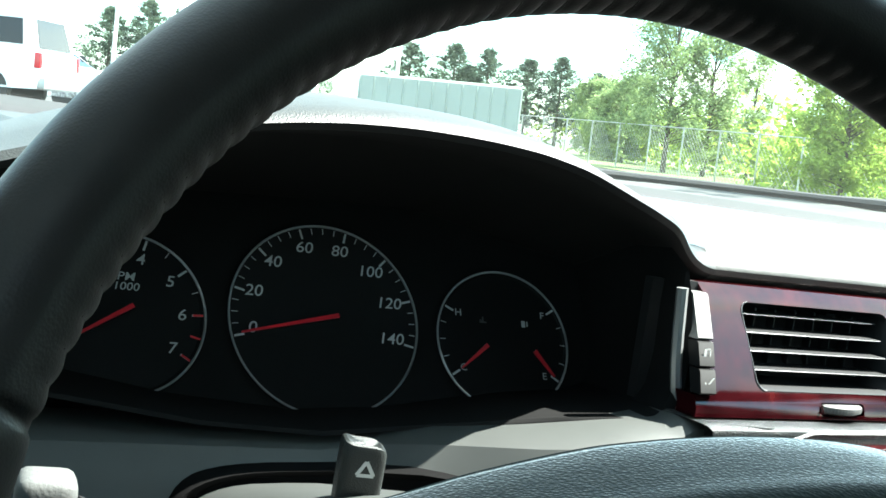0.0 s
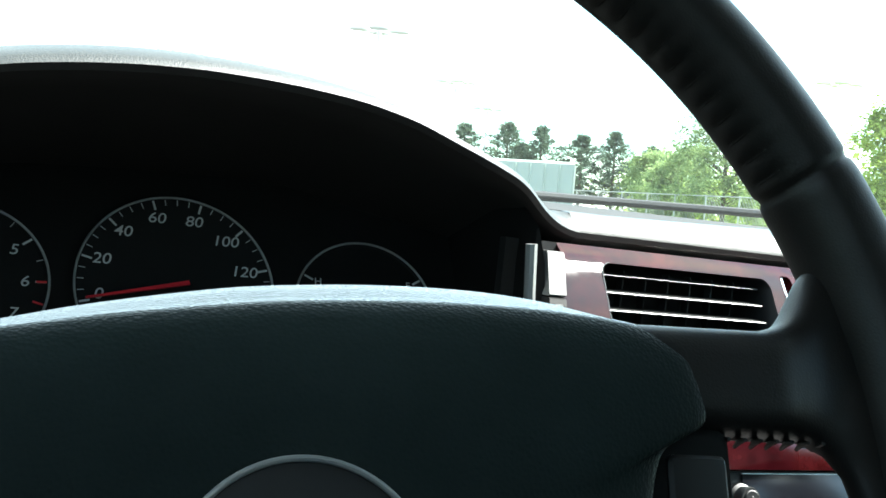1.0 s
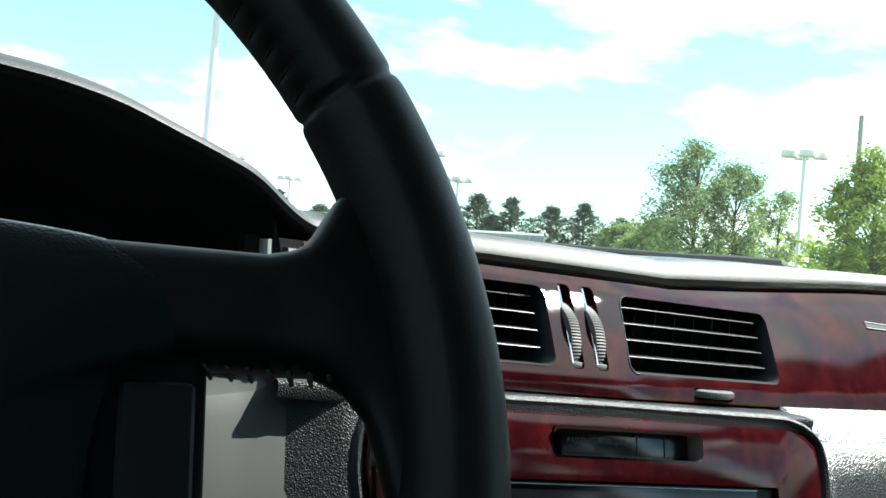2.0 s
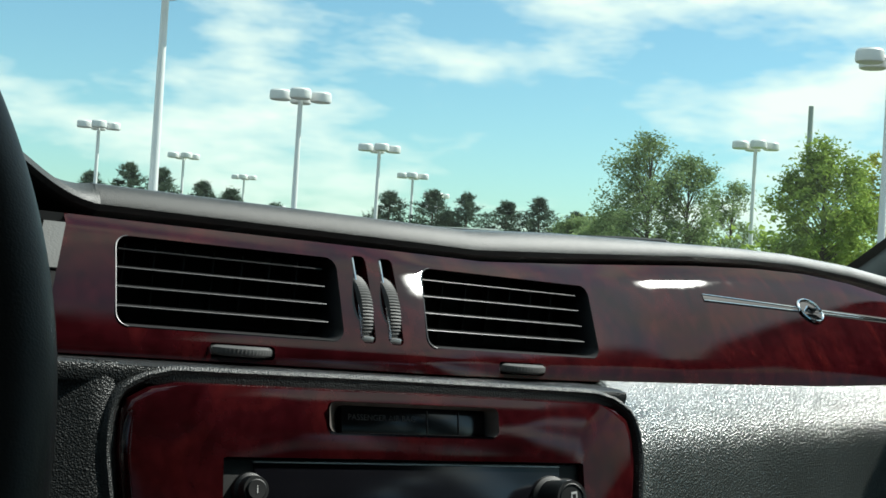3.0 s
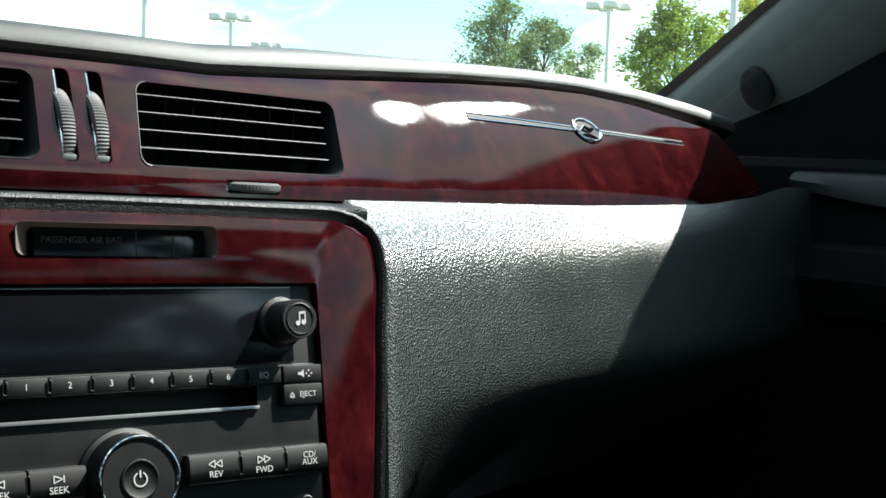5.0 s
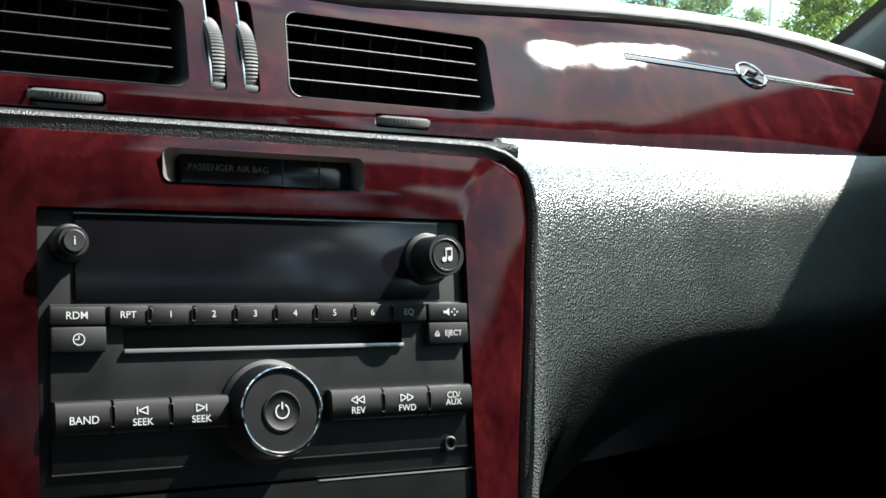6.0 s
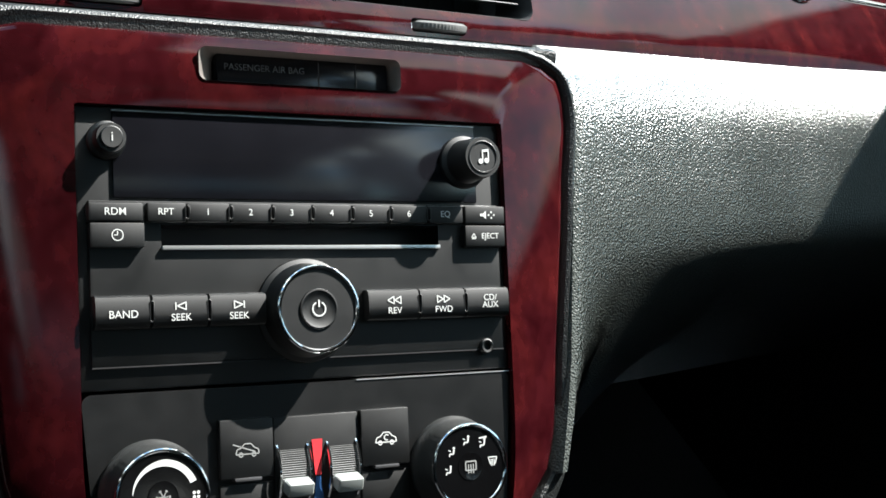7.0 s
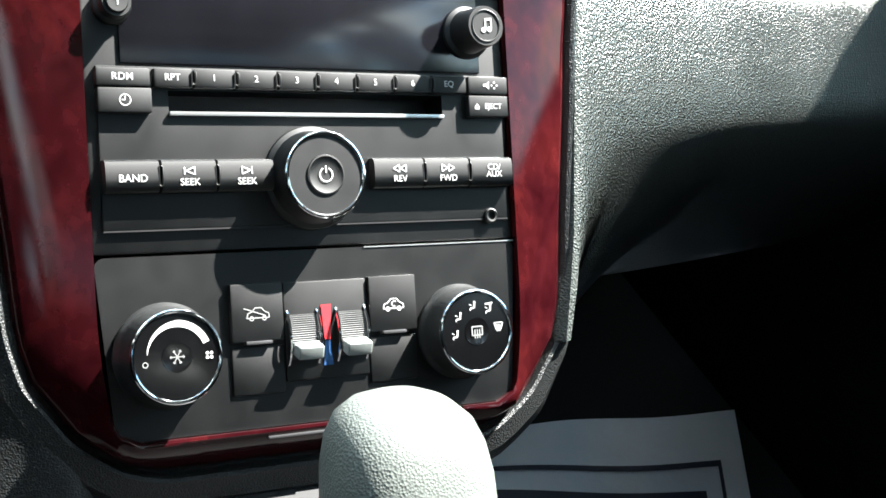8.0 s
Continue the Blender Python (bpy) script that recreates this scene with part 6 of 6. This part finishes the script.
def leaf_cloud(rng, blobs, count, size):
    """Many small folded leaves in loose sprays with gaps between them."""
    verts, faces = [], []
    total = sum(b[3] ** 2 for b in blobs)
    for cx, cy, cz, r in blobs:
        for _ in range(int(count * r * r / total)):
            d = Vector((rng.gauss(0, 1), rng.gauss(0, 1), rng.gauss(0, 0.8)))
            p = Vector((cx, cy, cz)) + d * r * 0.62
            if noise.noise(p * (0.9 / max(r, 0.2))) < -0.16:
                continue
            u = Vector((rng.gauss(0, 1), rng.gauss(0, 1), rng.gauss(0, 0.6))).normalized()
            v = u.orthogonal().normalized()
            s = size * (0.6 + 0.8 * rng.random())
            n0 = len(verts)
            fold = u.cross(v) * s * 0.3
            verts += [p - u * s, p + v * s * 0.6 + fold, p + u * s, p - v * s * 0.6 + fold]
            faces += [(n0, n0 + 1, n0 + 2), (n0, n0 + 2, n0 + 3)]
    return verts, faces


def mesh_part(name, verts, faces, material, parent, label=""):
    me = bpy.data.meshes.new(name)
    me.from_pydata([tuple(v) for v in verts], [], faces)
    me.materials.append(material)
    ob = new(name, me)
    ob.parent = parent
    if label:
        ob["label"] = label
    return ob


def broad_tree(at, h, w, material, label, seed, count=9000, size=0.16, base=0.3, clumps=16):
    rng = random.Random(seed)
    t = thing("tree", label, "tree", Matrix.Translation(at))
    limbs = [tube([(0, 0, 0), (0.05, 0.02, h * 0.3), (-0.04, 0.05, h * 0.6), (0.02, 0, h * 0.9)], [0.13 * h / 8, 0.10 * h / 8, 0.05 * h / 8, 0.012], 8)]
    blobs = []
    for k in range(clumps):
        a, f = rng.random() * 6.283, base + (1 - base) * (k + 0.5) / clumps
        reach = w / 2 * (0.30 + 0.70 * math.sin(math.pi * min(1, (f - base) / (1 - base) * 0.8 + 0.18))) * (0.25 + 0.75 * rng.random())
        c = (reach * math.cos(a), reach * math.sin(a), h * f * 0.96)
        blobs.append((*c, w * (0.055 + 0.075 * rng.random())))
        limbs.append(tube([(0, 0, h * f * 0.72), (c[0] * 0.5, c[1] * 0.5, h * f * 0.85), c], [0.026 * h / 8, 0.018 * h / 8, 0.007], 6))
    part("trunk", join(*limbs), M_BARK, t)
    v, f = leaf_cloud(rng, blobs, count, size)
    mesh_part("crown", v, f, material, t)["kind"] = "stuff"
    return t


def pine_tree(at, h, w, seed, label="dark pine tree beyond the fence"):
    rng = random.Random(seed)
    t = thing("pine_tree", label, "tree", Matrix.Translation(at), group="pines")
    limbs = [tube([(0, 0, 0), (0, 0, h * 0.5), (0, 0, h)], [0.14, 0.1, 0.02], 7)]
    verts, faces = [], []
    for k in range(46):
        f = 0.18 + 0.80 * k / 45
        a = k * 2.4 + rng.random()
        reach = w / 2 * (1 - f) ** 0.92 * (0.70 + 0.6 * rng.random()) + 0.10
        tip = Vector((reach * math.cos(a), reach * math.sin(a), h * f + reach * 0.25))
        root = Vector((0, 0, h * f))
        if k % 3 == 0:
            limbs.append(tube([root, tip], [0.03, 0.01], 5))
        for _ in range(110):
            s = rng.random() ** 0.6
            p = root.lerp(tip, s) + Vector((rng.gauss(0, 0.13), rng.gauss(0, 0.13), rng.gauss(0, 0.10)))
            u = Vector((rng.gauss(0, 1), rng.gauss(0, 1), abs(rng.gauss(0, 1)))).normalized()
            v = u.orthogonal().normalized() * 0.05
            n0 = len(verts)
            verts += [p - v, p + v, p + u * 0.30]
            faces += [(n0, n0 + 1, n0 + 2)]
    part("trunk", join(*limbs), M_BARK, t)
    mesh_part("crown", verts, faces, M_PINE, t)["kind"] = "stuff"
    return t


broad_tree((38.5, 45.3, 0), 8.0, 5.4, M_LEAF, "tall open-crowned poplar beyond the fence", 3, 19000, 0.080, 0.20, 90)
broad_tree((40.3, 44.6, 0), 7.2, 3.8, M_LEAF, "poplar with a thin crown beside a taller one", 5, 12000, 0.080, 0.12, 64)
broad_tree((47.9, 49.6, 0), 6.95, 3.7, M_LEAF, "shorter poplar at the end of a row", 6, 9000, 0.080, 0.10, 50)
broad_tree((30.8, 27.76, 0), 5.8, 3.6, M_LEAF2, "sunlit bright green young tree", 8, 24000, 0.075, 0.10, 90)
broad_tree((35.4, 28.5, 0), 6.6, 4.2, M_LEAF3, "yellow-green tree at the lot's edge", 9, 15000, 0.085, 0.12, 70)
broad_tree((46.4, 58.2, 0), 5.0, 4.5, M_LEAF, "low rounded tree behind the fence", 12, 12000, 0.10, 0.1, 50)
broad_tree((50.2, 66.0, 0), 5.2, 4.6, M_LEAF, "rounded green tree beside the pines", 14, 12000, 0.10, 0.1, 50)
broad_tree((47.5, 60.5, 0), 4.6, 4.4, M_LEAF, "low rounded tree behind the fence", 15, 10000, 0.10, 0.1, 46)
for i, (x, y, h) in enumerate(((43.03, 78.41, 6.1), (45.68, 76.89, 6.4), (47.71, 75.65, 6.3), (50.08, 74.11, 5.9), (51.95, 72.81, 6.3), (54.0, 71.2, 5.4), (49.0, 80.0, 5.2), (56.5, 72.5, 5.0), (26.55, 85.41, 6.8), (28.64, 84.73, 6.6), (33.04, 88.47, 6.2), (34.92, 87.75, 5.8), (36.8, 84.0, 4.8), (24.2, 86.2, 6.0))):
    pine_tree((x, y, 0), h + 0.25, 8.5, 20 + i)
# low bushes that fill the line behind the fence
rng = random.Random(77)
blobs = []
for i in range(46):
    s = i / 45
    x, y = 36 + 18 * s + rng.gauss(0, 1), 34 + 40 * s * s + rng.gauss(0, 1)
    z, r = 1.0 + rng.random(), 1.3 + 0.9 * rng.random()
    # left open on the camera's line of sight, so the lamp post shows
    if abs(x / y - 0.995) > 0.055:
        blobs.append((x, y, z, r))
hedge = thing("hedge", "belt of bushes behind the fence", "bushes", ID, kind="stuff")
v, f = leaf_cloud(rng, blobs, 16000, 0.20)
mesh_part("bushes", v, f, M_LEAF2, hedge)

# chain-link fence: posts, rails and wires
fence = thing("fence", "chain-link fence with steel posts along the lot", "fence", ID)
fl = [Vector((33.0, 25.0, 0)), Vector((35.0, 38.0, 0)), Vector((38.7, 57.5, 0)), Vector((28, 96, 0))]
pp = [fl[0].lerp(fl[1], k / 5) for k in range(5)] + [fl[1].lerp(fl[2], k / 7) for k in range(7)] + [fl[2].lerp(fl[3], k / 12) for k in range(13)]
fpost = part("post", tube([(0, 0, 0), (0, 0, 2.1)], 0.035, 8), M_STEEL, fence, at=Matrix.Translation(pp[0]))
for p in pp[1:]:
    share(fpost, "post", fence, Matrix.Translation(p))
part("top_rail", tube([p + Vector((0, 0, 2.06)) for p in pp], 0.022, 6), M_STEEL, fence)
wires = []
for a, b_ in zip(pp, pp[1:]):
    L = (b_ - a).length
    n = int(L / 0.22)
    for k in range(n):
        u0 = k / n
        for s in (1, -1):
            u1 = u0 + s * 2.0 / L * 0.9
            p0, p1 = a.lerp(b_, u0), a.lerp(b_, min(1, max(0, u1)))
            top = 2.05 * abs(min(1, max(0, u1)) - u0) * L / 1.8 if L else 0
            wires.append((p0 + Vector((0, 0, 0.03)), p1 + Vector((0, 0, max(0.05, top)))))
verts, faces = [], []
for a, b_ in wires:
    n0 = len(verts)
    o = Vector((0.004, -0.004, 0))
    verts += [a - o, a + o, b_ + o, b_ - o]
    faces.append((n0, n0 + 1, n0 + 2, n0 + 3))
mesh_part("wire_mesh", verts, faces, M_STEEL, fence, "diamond wire mesh")["kind"] = "stuff"

# long pale trailer by the fence
tr = thing("trailer", "long pale sheet-metal trailer parked by the fence", "trailer", ID)
a, b_ = Vector((33.0, 49.4, 0)), Vector((26.72, 53.6, 0))
bm = bmesh.new()
d = (b_ - a).normalized()
side = Vector((d.y, -d.x, 0)) * 2.4
rows = [[a + Vector((0, 0, z)) + o for z, o in ((1.1, Vector()), (3.1, Vector()), (3.2, side * 0.05), (3.2, side * 0.95), (3.1, side), (1.1, side))], [b_ + Vector((0, 0, z)) + o for z, o in ((1.1, Vector()), (2.95, Vector()), (3.05, side * 0.05), (3.05, side * 0.95), (2.95, side), (1.1, side))]]
part("body", loft(rows, close=True, cap=True), M_SHED, tr)
for k in range(12):
    p = a.lerp(b_, k / 11)
    part("side_rib", box(p.x - 0.04, p.x + 0.04, p.y - 0.05, p.y + 0.05, 1.12, 3.05 - 0.14 * k / 11), M_SHED, tr)
for k in (0.12, 0.2, 0.85):
    p = a.lerp(b_, k)
    part("wheel", tube([p + side * 0.02 + Vector((0, 0, 0.5)), p + side * 0.16 + Vector((0, 0, 0.5))], 0.5, 20), M_TYRE, tr)
p = a.lerp(b_, 0.6) + side * 0.2
part("landing_leg", box(p.x - 0.1, p.x + 0.1, p.y - 0.1, p.y + 0.1, 0, 1.15), M_SHED, tr)


def vehicle(name, label, at, profile, width, glass, wheels, wheel_r, rear_lamp, rear_glass):
    t = thing(name, label, "car", at)
    rows = []
    for x, inset in ((-width / 2, 0.06), (-width / 2 + 0.04, 0.0), (width / 2 - 0.04, 0.0), (width / 2, 0.06)):
        rows.append([(x * (1 - 0.16 * max(0, (z - 1.05) / 0.9)), y * (1 - inset * 0.02), z - inset * 0.3 * (z > 1)) for y, z in profile])
    part("body", loft(rows, close=True, cap=True), M_VANW, t)
    for s in (-1, 1):
        for y0, y1, z0, z1 in glass:
            def xx(z):
                return s * (width / 2 * (1 - 0.16 * max(0, (z - 1.05) / 0.9)) + 0.004)
            bm = bmesh.new()
            bm.faces.new([bm.verts.new((xx(z), y, z)) for y, z in ((y0, z0), (y1, z0), (y1 - 0.1 * (y1 > y0), z1), (y0 + 0.08, z1))])
            part("side_window", bm, M_DARKGLASS, t)
        for y in wheels:
            w = new("wheel")
            w.parent = t
            w.matrix_basis = pose(s * (width / 2 - 0.1), y, wheel_r, 0, 0, 90)
            part("tyre", lathe([(wheel_r * 0.6, -0.1), (wheel_r * 0.96, -0.1), (wheel_r, -0.06), (wheel_r, 0.06), (wheel_r * 0.96, 0.1), (wheel_r * 0.6, 0.1)], 28), M_TYRE, w)
            part("rim", lathe([(wheel_r * 0.6, -0.07), (wheel_r * 0.6, 0.07), (wheel_r * 0.2, 0.05), (0.01, 0.06)], 20), M_STEEL, w)
        y, z0, z1 = rear_lamp
        part("tail_lamp", box(s * width / 2 - 0.10 if s > 0 else -width / 2 - 0.012, width / 2 + 0.012 if s > 0 else -width / 2 + 0.10, y - 0.03, y + 0.10, z0, z1, 0.02), M_TAIL, t)
    (ya, za), (yb, zb) = rear_glass
    bm = bmesh.new()
    w0, w1 = width * 0.40, width * 0.35
    bm.faces.new([bm.verts.new(p) for p in ((-w0, ya, za), (w0, ya, za), (w1, yb, zb), (-w1, yb, zb))])
    part("rear_window", bm, M_DARKGLASS, t)
    part("bumper", box(-width * 0.49, width * 0.49, profile[0][0] - 0.16, profile[0][0] + 0.05, 0.46, 0.68, 0.04, 2), M_STEEL, t)
    return t


truck = vehicle("pickup_truck", "white pickup truck with a capped bed, parked", Matrix.Translation((3.8, 27.5, 0.42)) @ pose(0, 0, 0, 0, 0, 53),
                [(-2.7, 0.45), (-2.75, 0.75), (-2.72, 1.15), (-2.62, 1.20), (-2.45, 1.85), (-0.45, 1.90), (0.6, 1.88), (1.15, 1.22), (2.5, 1.08), (2.75, 0.95), (2.8, 0.5), (2.2, 0.42), (-2.2, 0.42)], 1.9,
                [(-2.35, -0.6, 1.28, 1.78), (-0.3, 0.85, 1.25, 1.78)], (-1.75, 1.75), 0.38, (-2.72, 0.85, 1.15), ((-2.635, 1.24), (-2.475, 1.80)))
vehicle("sedan", "white sedan parked behind the pickup", Matrix.Translation((6.6, 31.8, 0.42)) @ pose(0, 0, 0, 0, 0, 55),
        [(-2.25, 0.35), (-2.3, 0.75), (-2.1, 0.98), (-1.5, 1.02), (-0.9, 1.40), (0.3, 1.42), (1.0, 1.0), (2.1, 0.85), (2.3, 0.6), (2.2, 0.3), (-2.0, 0.28)], 1.75,
        [(-1.3, -0.35, 1.02, 1.32), (-0.25, 0.75, 1.02, 1.32)], (-1.4, 1.4), 0.32, (-2.25, 0.7, 0.88), ((-1.47, 1.06), (-0.98, 1.37)))
